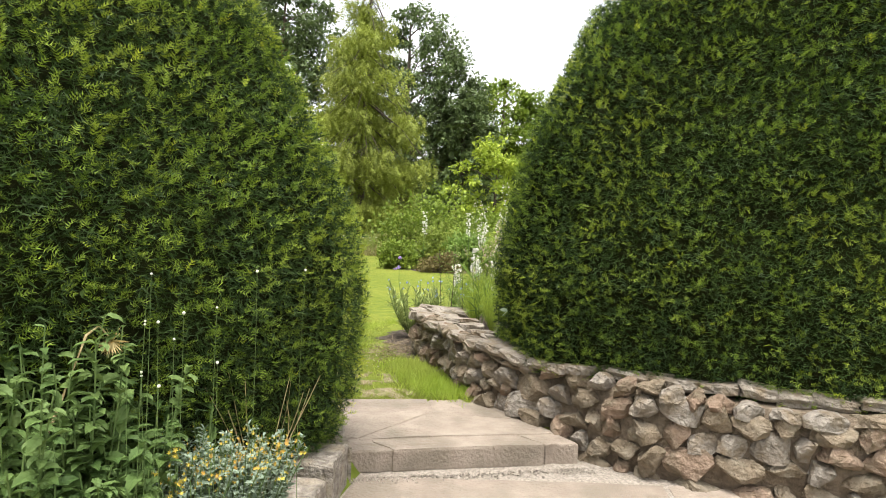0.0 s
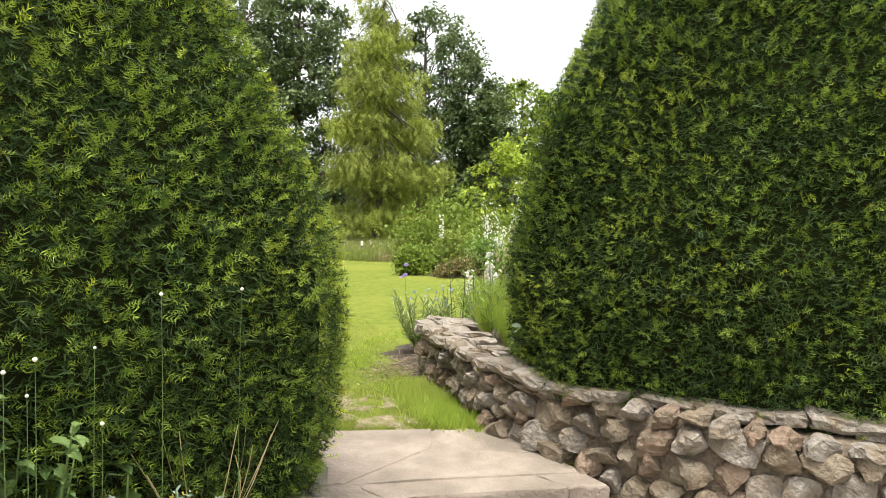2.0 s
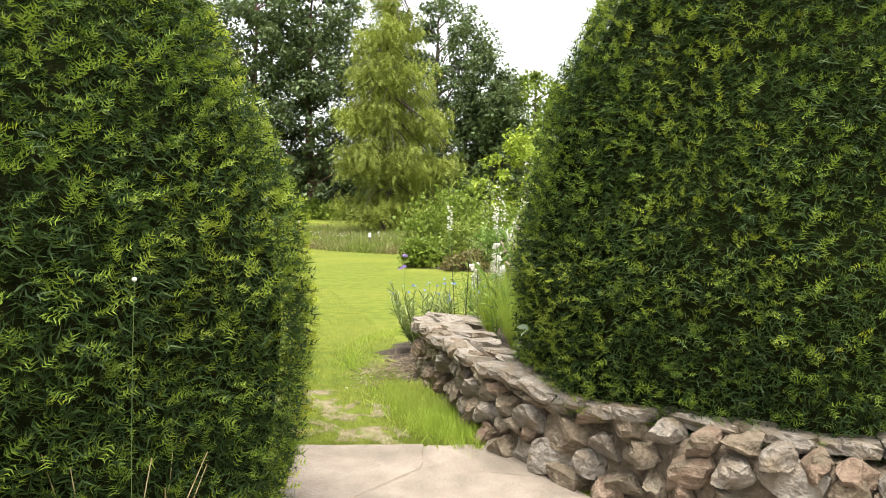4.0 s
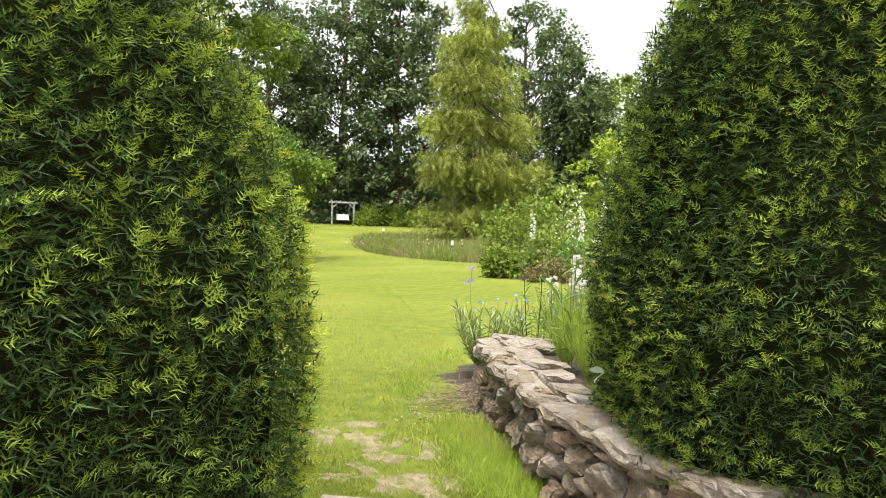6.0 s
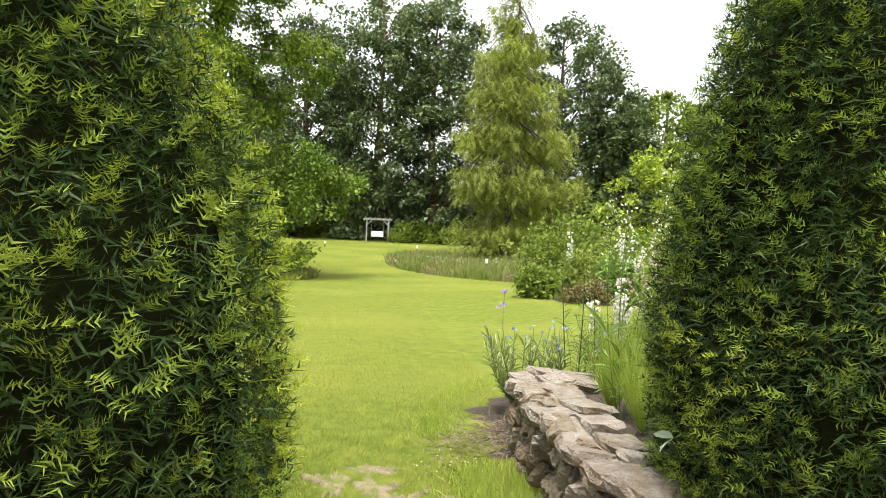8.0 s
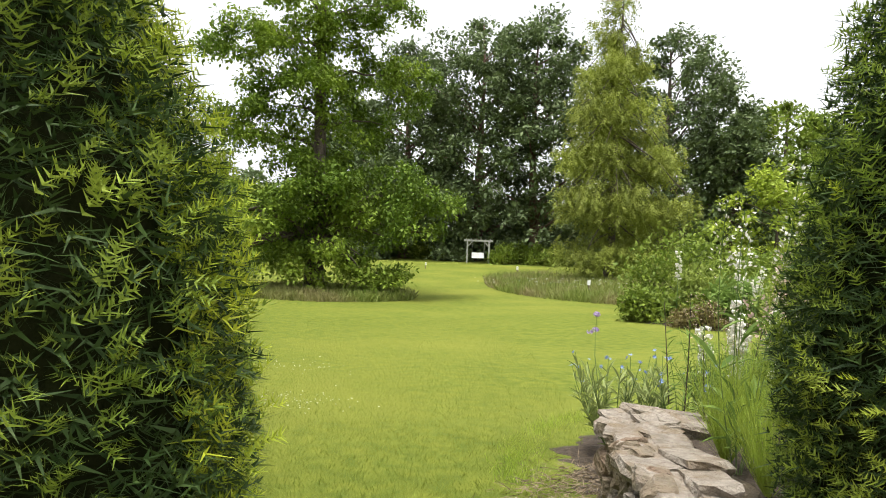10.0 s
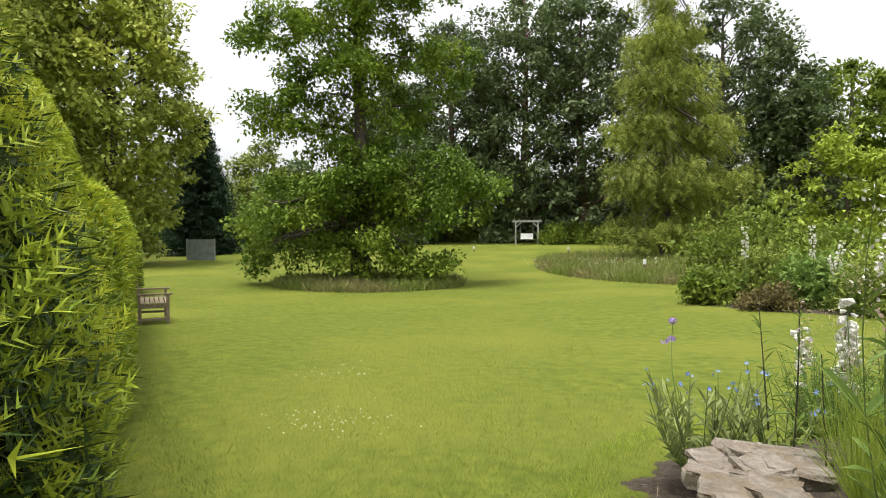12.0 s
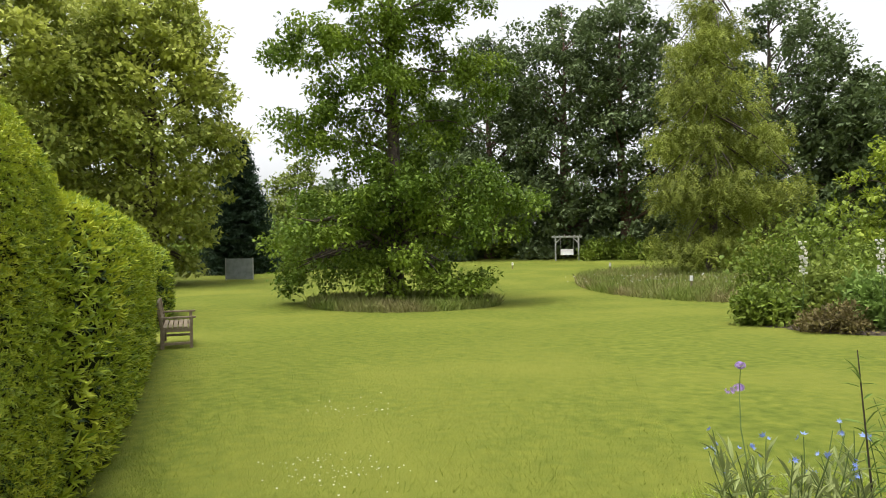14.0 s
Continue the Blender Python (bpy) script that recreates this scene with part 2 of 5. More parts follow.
near = np.concatenate([np.arange(-9, -2, 0.25), np.arange(-2, 1.5, 0.08), np.arange(1.5, 5.01, 0.25)])
xs = np.concatenate([[-2500, -800, -300], np.arange(-150, -40, 10), np.arange(-40, -9, 1.5), near, np.arange(6, 20, 2), [30, 60, 150, 500, 2500]])
ys = np.concatenate([[-2500, -500, -100, -30, -10, -4], np.arange(-2, 4, 0.3), np.arange(4, 7, 0.08), np.arange(7, 12, 0.25), np.arange(12, 60, 1.5), np.arange(60, 120, 10), [150, 300, 800, 2500]])
tagged(mesh_of("ground", *sheet(xs, ys, ground_z), LAWN, smooth=True), "closely mown green lawn falling gently away", "lawn", kind="structure")


def flat_patch(name, pts, mat, label, category, lift=0.012, kind="structure", z=None, rings=5, rough=0.01, seed=1, edge=0.06):
    """A low patch of soil or earth with an uneven rim, following the ground."""
    rng = np.random.default_rng(seed)
    P = np.array(pts, float)
    n = 12 * len(P)
    t = np.linspace(0, len(P), n, endpoint=False)
    i = t.astype(int)
    f = (t - i)[:, None]
    p0, p1, p2, p3 = (P[(i + k) % len(P)] for k in (-1, 0, 1, 2))
    rim = 0.5 * (2 * p1 + (p2 - p0) * f + (2 * p0 - 5 * p1 + 4 * p2 - p3) * f**2 + (3 * p1 - p0 - 3 * p2 + p3) * f**3)
    c = rim.mean(0)
    ph = rng.uniform(0, 6, 3)
    ta = np.linspace(0, 2 * np.pi, n, endpoint=False)
    rim = c + (rim - c) * (1 + edge * (0.5 * np.sin(5 * ta + ph[0]) + 0.35 * np.sin(11 * ta + ph[1]) + 0.25 * np.sin(23 * ta + ph[2])))[:, None]
    V, F = [(*c, 0)], []
    for r in range(1, rings + 1):
        V += [(*(c + (q - c) * r / rings), 0) for q in rim]
    V = np.array(V)
    g = ground_z(V[:, 0], V[:, 1]) if z is None else np.full(len(V), float(z))
    V[:, 2] = g + lift + rough * rng.normal(size=len(V))
    V[-n:, 2] = g[-n:] - 0.02 if z is None else g[-n:]
    for j in range(n):
        k = (j + 1) % n
        F.append((0, 1 + j, 1 + k))
        for r in range(rings - 1):
            a, b = 1 + r * n + j, 1 + r * n + k
            F += [(a, a + n, b + n), (a, b + n, b)]
    return tagged(mesh_of(name, V, F, mat, smooth=True), label, category, kind=kind)


# ---- clipped yew hedges ----
def hedge(name, label, centre, along, a, b, prof, count, size, seed, gold=0.12, expo=2.6, base=0.0, bumps=0.05, seen=None, taper=1.0, near_walk=False, lit_side=1.0):
    """A clipped yew with an inner shell painted dark as shade and a skin of shoots. prof: heights and the share of the
    plan kept there.
    """
    rng = np.random.default_rng(seed)
    u = np.array([math.cos(along), math.sin(along)])
    v = np.array([-u[1], u[0]])
    zs, rs = (np.array(q, float) for q in zip(*prof))

    def at(th, z, k=1.0):
        # rounded plan; the short way may shrink faster with height than the long way
        rho = np.interp(z, zs, rs) * k
        c, s = np.cos(th), np.sin(th)
        r = (np.abs(c) ** expo + np.abs(s) ** expo) ** (-1 / expo)
        x, y = a * rho * r * c, b * np.maximum(rho, 0.0) ** taper * r * s
        wob = 1 + bumps * (np.sin(3.1 * th + 1.7 * z + seed) * 0.5 + np.sin(7.3 * th - 2.9 * z) * 0.3)
        p = np.stack([centre[0] + (x * u[0] + y * v[0]) * wob, centre[1] + (x * u[1] + y * v[1]) * wob, z + base + 0 * x], -1)
        return p

    ob = thing(name, (0, 0, 0), label, "hedge")
    # closed shell under the skin; its colour carries the inner shade
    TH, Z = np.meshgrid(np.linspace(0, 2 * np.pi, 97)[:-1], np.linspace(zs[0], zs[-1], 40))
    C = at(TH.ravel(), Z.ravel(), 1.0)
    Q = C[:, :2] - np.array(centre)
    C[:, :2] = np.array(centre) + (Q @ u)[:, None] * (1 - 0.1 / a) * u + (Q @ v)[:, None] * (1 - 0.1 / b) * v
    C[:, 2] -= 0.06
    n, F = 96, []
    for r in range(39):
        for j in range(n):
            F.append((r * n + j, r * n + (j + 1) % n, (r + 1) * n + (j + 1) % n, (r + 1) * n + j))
    mesh_of("shade_shell", C, F, YEW_CORE, ob, "added shell, painted near black as the shade inside the hedge", smooth=True)
    # even spread over the skin: candidates kept in proportion to their area
    m = count * 4
    th, z = rng.uniform(0, 2 * np.pi, m), rng.uniform(zs[0], zs[-1], m)
    d = 0.002
    p = at(th, z)
    pt, pz = (at(th + d, z) - p) / d, (at(th, np.minimum(z + d, zs[-1] - 1e-3)) - p) / d
    cr = np.cross(pt, pz)
    area = np.linalg.norm(cr, axis=1)
    w = np.minimum(area, np.quantile(area, 0.95))
    if seen:
        w = w * seen(p)
    fill = count // 3
    per = 3
    pool = rng.choice(m, m // 2, replace=False, p=(w + 1e-9) / (w + 1e-9).sum())
    pool = pool[w[pool] > 0]
    # one tuft to each small cell, so that they spread evenly
    want, cell = (count - fill) // per, 0.16
    while True:
        key = np.floor(p[pool] / cell).astype(np.int64) @ np.array([73856093, 19349663, 83492791])
        one = np.unique(key, return_index=True)[1]
        if len(one) >= want or cell < 0.02:
            break
        cell *= 0.94
    rng.shuffle(one)
    one = one[:want]
    tufts = len(one)
    count = per * tufts + fill
    keep = np.concatenate([pool[one], rng.choice(m, fill, replace=False, p=w / w.sum())])
    p, nor = p[keep], unit(cr[keep])
    up = np.array([0, 0, 1.0])
    # the shoots of a tuft fan out together; the rest lie deeper, between the tufts
    nt6 = per * tufts
    pt_, nt_ = np.repeat(p[:tufts], per, 0), np.repeat(nor[:tufts], per, 0)
    way = np.repeat(nor[:tufts] * 0.6 + up * 0.3 + 0.3 * rng.normal(size=(tufts, 3)), per, 0)
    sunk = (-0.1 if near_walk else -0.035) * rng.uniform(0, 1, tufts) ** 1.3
    P = np.concatenate([pt_ + nt_ * np.repeat(sunk, per)[:, None] + 0.01 * rng.normal(size=(nt6, 3)),
                        p[tufts:] + nor[tufts:] * rng.uniform(-0.07, -0.02, (fill, 1))])
    D = np.concatenate([way + 0.42 * rng.normal(size=(nt6, 3)) * np.array([1, 1, 0.6]), nor[tufts:] * 0.4 + 0.6 * rng.normal(size=(fill, 3)) + 0.2 * up])
    face = up + 0.55 * np.concatenate([nt_, nor[tufts:]])
    S = size * np.concatenate([rng.uniform(0.75, 1.3, nt6), rng.uniform(0.9, 1.4, fill)])
    # more pale shoots facing up or lawnward: light put into the colour
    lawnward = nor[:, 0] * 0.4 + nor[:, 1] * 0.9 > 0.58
    high = gold * (0.6 + 1.2 * np.clip(nor[:, 2] + 0.3, 0, 1)) * np.where(lawnward, lit_side, 1.0)
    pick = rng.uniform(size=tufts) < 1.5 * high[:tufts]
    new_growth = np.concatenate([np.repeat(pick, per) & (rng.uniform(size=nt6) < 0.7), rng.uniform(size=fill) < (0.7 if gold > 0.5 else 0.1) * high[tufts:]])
    if near_walk:
        fine, plain = [yew_shoot(4, 2 + k, 0.46, 0.095) for k in range(3)], [yew_shoot(2, 7, 0.7, 0.14)]
    else:
        fine, plain = [rosette(4, 0.26, seed=4)], [rosette(3, 0.32, seed=6)]
    kind_of = rng.integers(0, 3, count)
    # sunken shoots take the darker needles: depth shade painted by colour
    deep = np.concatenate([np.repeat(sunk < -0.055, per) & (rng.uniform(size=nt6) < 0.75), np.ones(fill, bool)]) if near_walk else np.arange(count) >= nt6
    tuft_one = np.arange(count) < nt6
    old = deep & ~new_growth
    for nm, sel, mat, lab in (("old_growth", old, YEW_OLD_SHADE, "deep green older shoots between the tips"), ("foliage", ~deep & ~new_growth, YEW, "dense green yew shoots"), ("new_growth", new_growth, YEW_GOLD, "pale yellow-green young shoots")):
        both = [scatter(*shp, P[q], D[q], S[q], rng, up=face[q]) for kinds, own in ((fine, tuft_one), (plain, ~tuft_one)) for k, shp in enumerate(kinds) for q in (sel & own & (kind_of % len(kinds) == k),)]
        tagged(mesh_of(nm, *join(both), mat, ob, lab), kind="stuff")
    return ob


# the block beside the path: one face along the walk, one along the lawn
PROFILE = [(-0.05, 0.889), (0.15, 0.936), (0.45, 0.976), (1.0, 1.0), (1.3, 0.988), (1.5, 0.964), (1.77, 0.912), (2.0, 0.857), (2.5, 0.738), (2.76, 0.65), (3.2, 0.491), (3.5, 0.02)]
LAWNSIDE = math.atan2(0.39, -0.92)
hedge("yew_hedge", "large clipped dark green yew block with a domed top", (-2.888, 4.426), LAWNSIDE, 1.945, 1.46, PROFILE, 72000, 0.049, 3, gold=0.018, expo=7.5, taper=1.3, bumps=0.02, near_walk=True, lit_side=50.0,
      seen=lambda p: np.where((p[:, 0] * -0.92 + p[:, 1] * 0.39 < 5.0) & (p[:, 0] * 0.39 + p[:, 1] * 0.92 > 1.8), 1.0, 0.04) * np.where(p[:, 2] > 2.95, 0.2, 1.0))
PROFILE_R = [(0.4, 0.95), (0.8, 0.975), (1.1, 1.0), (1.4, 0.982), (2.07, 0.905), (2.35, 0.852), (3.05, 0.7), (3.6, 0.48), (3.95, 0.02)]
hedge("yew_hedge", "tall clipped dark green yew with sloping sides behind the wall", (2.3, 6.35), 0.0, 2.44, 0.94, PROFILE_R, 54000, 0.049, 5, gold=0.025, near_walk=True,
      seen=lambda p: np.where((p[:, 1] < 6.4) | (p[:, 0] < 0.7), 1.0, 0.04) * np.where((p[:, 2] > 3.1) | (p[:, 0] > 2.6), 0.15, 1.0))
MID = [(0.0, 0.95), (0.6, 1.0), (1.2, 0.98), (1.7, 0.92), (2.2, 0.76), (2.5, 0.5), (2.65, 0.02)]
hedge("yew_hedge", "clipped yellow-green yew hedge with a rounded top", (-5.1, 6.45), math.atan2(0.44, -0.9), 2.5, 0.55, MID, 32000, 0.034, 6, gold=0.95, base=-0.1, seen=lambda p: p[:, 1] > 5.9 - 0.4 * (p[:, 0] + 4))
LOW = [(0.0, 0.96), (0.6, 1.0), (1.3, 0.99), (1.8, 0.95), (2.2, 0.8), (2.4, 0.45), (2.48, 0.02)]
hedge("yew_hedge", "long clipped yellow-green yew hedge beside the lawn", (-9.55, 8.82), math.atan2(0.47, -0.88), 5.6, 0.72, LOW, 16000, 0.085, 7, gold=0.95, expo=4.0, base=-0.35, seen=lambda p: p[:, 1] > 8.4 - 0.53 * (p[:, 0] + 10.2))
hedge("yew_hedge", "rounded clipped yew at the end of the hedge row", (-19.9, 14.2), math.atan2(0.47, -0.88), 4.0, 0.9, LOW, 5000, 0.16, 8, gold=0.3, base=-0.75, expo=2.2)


# ---- trees ----
def crown_points(n, prof, rng, inner=0.35):
    hs, rs = (np.array(q, float) for q in zip(*prof))
    h = rng.uniform(hs[0], hs[-1], n * 4)
    r = np.interp(h, hs, rs)
    h = h[rng.uniform(size=len(h)) < r / r.max()][:n]
    th = rng.uniform(0, 2 * np.pi, len(h))
    q = np.sqrt(rng.uniform(inner**2, 1, len(h))) * np.interp(h, hs, rs)
    return np.stack([q * np.cos(th), q * np.sin(th), h], -1)


def tree(name, label, at, prof, trunk_r, leaf_mat, bark, clumps, leaves, size, clump_r, seed, flat=0.55, droop=0.0, limbs=28, shape=None, trunk_top=0.93, inner=0.35, lean=(0, 0), lobes=None, hang=0.0):
    """A tapered trunk with limbs and a crown of many small leaves in uneven clumps."""
    rng = np.random.default_rng(seed)
    x, y = at
    base = float(ground_z(x, y)) - 0.1
    ob = thing(name, (x, y, base), label, "tree")
    H = prof[-1][0]
    if lobes:
        # masses of foliage: sideways, away, height, half width, half height, share
        tot = sum(q[5] for q in lobes)
        C = []
        for sx, sy, hz_, rw, rh, share in lobes:
            k = max(3, int(clumps * share / tot))
            q = unit(rng.normal(size=(k, 3))) * rng.uniform(0.15, 1, (k, 1)) ** 0.5 * np.array([rw, rw, rh])
            C.append(q[:, :1] * [[0.705, 0.709, 0]] + q[:, 1:2] * [[-0.709, 0.705, 0]] + q[:, 2:] * [[0, 0, 1]] + np.array([0.705 * sx - 0.709 * sy, 0.709 * sx + 0.705 * sy, hz_]))
        C = np.concatenate(C)
        C[:, 2] = np.maximum(C[:, 2], 0.4)
    else:
        C = crown_points(clumps, prof, rng, inner)
    C[:, :2] += 0.3 * clump_r * rng.normal(size=(len(C), 2))
    hz = np.linspace(0, H * trunk_top, 9)
    wob = np.cumsum(rng.normal(size=(9, 2)) * 0.012 * H, 0) * 0.4
    wob -= wob[0]
    wob += np.array(lean)[None] * (hz / H)[:, None]
    trunk = np.column_stack([wob, hz])
    rad = trunk_r * np.concatenate([[1.5], np.linspace(1, 0.12, 8)])
    mesh_of("trunk", *tube(trunk, rad, 9), bark, ob, smooth=True)
    br = []
    for c in C[rng.permutation(len(C))[:limbs]]:
        reach = np.hypot(c[0], c[1])
        z0 = min(max(c[2] - (0.45 - droop) * reach, 0.12 * H), H * trunk_top * 0.97)
        s = np.array([np.interp(z0, hz, trunk[:, 0]), np.interp(z0, hz, trunk[:, 1]), z0])
        t = np.linspace(0, 1, 6)[:, None]
        mid = s + (c - s) * t
        mid[:, 2] += (0.1 * reach * np.sin(np.pi * t[:, 0])) + 0.02 * reach * rng.normal(size=6) * (t[:, 0] > 0)
        r0 = max(trunk_r * 0.38 * (1 - 0.7 * z0 / H), 0.03)
        br.append(tube(mid, np.linspace(r0, 0.018, 6), 5))
    if br:
        tagged(mesh_of("limb", *join(br), bark, ob, smooth=True), kind="stuff")
    n = clumps * leaves
    ci = np.repeat(np.arange(len(C)), leaves)
    n = len(ci)
    rr = clump_r * rng.uniform(0.55, 1.35, len(C))[ci]
    off = unit(rng.normal(size=(n, 3))) * (rng.uniform(0, 1, (n, 1)) ** 0.45) * rr[:, None] * np.array([1, 1, flat])
    P = C[ci] + off
    if hang:
        P[:, 2] -= hang * rng.uniform(0, 1, n) ** 1.5
    P[:, 2] = np.maximum(P[:, 2], 0.15)
    D = off * 0.6 / rr[:, None] + 0.6 * rng.normal(size=(n, 3)) + np.array([0, 0, -droop])
    tv, tf = shape if shape else (LEAF_V, LEAF_F)
    crown = mesh_of("crown", *scatter(tv, tf, P, D, size * rng.uniform(0.6, 1.35, n), rng, up=np.array([0, 0, 1.0])), leaf_mat, ob)
    tagged(crown, kind="stuff")
    return ob


def from_eye(direction, d):
    """A spot d metres from the walk's end in that direction (unit x, y)."""
    return (-0.4 + direction[0] * d, 5.2 + direction[1] * d)


GINKGO = leafy("fresh_green_leaves", (0.055, 0.105, 0.014), (0.18, 0.265, 0.032), (0.26, 0.35, 0.042), 0.35, translucent=0.3)
DARKLEAF = leafy("dark_leaves", (0.065, 0.1, 0.04), (0.16, 0.205, 0.085), (0.17, 0.22, 0.1), 0.15, translucent=0.2)
LARCH = leafy("larch_needles", (0.12, 0.15, 0.028), (0.29, 0.33, 0.058), (0.28, 0.33, 0.05), 0.3)
LIME = leafy("lime_leaves", (0.16, 0.21, 0.045), (0.48, 0.52, 0.12), (0.5, 0.53, 0.12), 0.2)
SPRUCE = leafy("spruce_needles", (0.022, 0.045, 0.025), (0.055, 0.09, 0.05))
BRIGHT = leafy("yellow_green_leaves", (0.2, 0.28, 0.03), (0.38, 0.45, 0.06))
GREYGREEN = leafy("grey_green_leaves", (0.12, 0.165, 0.03), (0.26, 0.32, 0.065), (0.28, 0.33, 0.06), 0.5)
MIDGREEN = leafy("mid_green_leaves", (0.085, 0.135, 0.02), (0.215, 0.285, 0.04), (0.24, 0.31, 0.045), 0.4)

tree("ginkgo_tree", "broad fresh green tree in a ring of long grass", (-18.0, 22.85),
     [(0.5, 2.4), (1.2, 4.1), (3.0, 4.9), (5.0, 4.8), (6.4, 3.6), (9.5, 4.2), (13, 4.0), (16, 3.0), (18, 0.6)], 0.3, GINKGO, BARK, 350, 220, 0.17, 0.66, 11, flat=0.42, limbs=60, hang=0.5, droop=0.3,
     lobes=[(0.0, -1.2, 4.2, 1.9, 1.3, 3.5), (-0.3, -0.3, 5.4, 1.7, 0.6, 1.5), (2.9, -0.8, 3.5, 2.5, 2.0, 5), (-2.3, -0.6, 2.9, 2.5, 1.5, 4), (0.2, -1.8, 1.6, 1.7, 0.8, 2), (2.3, -1.6, 1.3, 1.2, 0.5, 1), (0.0, 2.4, 3.0, 3.2, 2.0, 4), (-3.4, 0.3, 1.4, 1.2, 0.5, 0.8),
            (-2.3, 0.0, 6.6, 2.2, 1.1, 2.8), (1.0, 0.8, 7.0, 1.9, 1.3, 2.4), (-0.6, -1.2, 8.0, 1.9, 1.0, 2.2), (-2.8, 0.0, 9.6, 2.5, 1.2, 2.8), (0.7, 0.6, 9.3, 1.9, 1.0, 2.0), (3.3, 0.4, 8.7, 1.0, 1.5, 1.5), (-1.0, -1.5, 10.8, 2.0, 0.7, 1.6),
            (2.0, 0.0, 11.5, 1.8, 0.8, 1.6), (0.0, 0.0, 12.8, 3.0, 1.2, 2.4), (0.3, 0.3, 15.0, 2.2, 1.2, 1.8), (0.0, 0.0, 17.2, 0.9, 0.8, 0.8)])
tree("weeping_larch", "weeping yellow-green larch with drooping branches", from_eye((-0.327, 0.945), 36),
     [(0.6, 3.0), (3, 4.1), (5, 3.3), (7, 3.9), (9, 2.6), (10.5, 2.8), (12.5, 1.5), (14, 1.6), (18.5, 0.15)], 0.2, LARCH, BARK, 250, 72, 0.45, 0.75, 12, droop=1.3, limbs=70, shape=(FROND_V, FROND_F), hang=1.3, flat=0.4,
     lobes=[(0.2, 0.0, 2.3, 3.1, 1.4, 4), (1.3, -0.6, 4.6, 2.6, 1.1, 3), (-1.2, -0.4, 4.9, 2.0, 1.2, 2.4), (2.5, 0.0, 7.3, 2.5, 0.7, 2), (-0.9, 0.0, 7.4, 2.0, 1.1, 2.4), (1.4, 1.0, 8.9, 1.6, 0.7, 1.2), (-0.3, -0.5, 9.9, 2.2, 0.9, 2.2),
            (-0.9, 0.0, 11.9, 1.7, 0.8, 1.5), (0.9, 0.2, 12.6, 1.4, 0.7, 1.0), (-0.2, 0.0, 14.0, 1.1, 0.7, 0.8), (0.2, 0.0, 15.6, 0.5, 0.8, 0.4), (0.0, 0.0, 17.2, 0.2, 0.9, 0.25)])
for k, (dr, d, h, r, s) in enumerate([((-0.60, 0.80), 66, 22, 7, 21), ((-0.51, 0.86), 64, 25, 6.8, 22), ((-0.43, 0.90), 62, 24, 6.3, 23), ((-0.66, 0.75), 70, 17, 5, 24)]):
    tree("beech_tree", "tall dark green tree with gaps in its crown", from_eye(dr, d),
         [(1.5, r * 0.75), (h * 0.3, r), (h * 0.65, r), (h * 0.85, r * 0.7), (h, r * 0.15)], 0.45, DARKLEAF, BARK_RED, 220, 110, 0.44, 1.25, s, limbs=40, inner=0.3, hang=0.6)
tree("oak_tree", "tall dark open-crowned tree behind the larch", from_eye((-0.258, 0.966), 56),
     [(3, 4), (8, 7), (13, 6.5), (17, 4), (19.5, 0.8)], 0.45, DARKLEAF, BARK, 280, 130, 0.36, 1.1, 31, limbs=60, inner=0.4)
tree("chestnut_tree", "dense dark rounded chestnut tree", from_eye((-0.105, 0.994), 60),
     [(0.8, 4.5), (5, 6), (9, 5.5), (12, 3.5), (13.5, 0.6)], 0.45, MIDGREEN, BARK, 170, 130, 0.45, 1.3, 32, inner=0.5)
tree("chestnut_tree", "dense dark ivy-clad tree", from_eye((-0.165, 0.986), 52),
     [(0.5, 2.6), (5, 3.0), (9, 2.6), (12, 0.8)], 0.4, DARKLEAF, BARK, 110, 120, 0.4, 1.0, 33, inner=0.4)
for k, (dr, d, h, r, s) in enumerate([((-0.903, 0.43), 44, 20, 5.0, 41), ((-0.965, 0.26), 42, 19, 5.0, 42), ((-0.935, 0.35), 58, 21, 6.0, 43)]):
    tree("lime_tree", "tall lime tree with layered olive-green foliage", from_eye(dr, d),
         [(0.6, r * 0.5), (h * 0.2, r * 0.75), (h * 0.4, r), (h * 0.65, r * 0.9), (h * 0.85, r * 0.6), (h, r * 0.1)], 0.45, LIME, BARK, 420, 100, 0.35, 1.15, s, flat=0.5, inner=0.6)


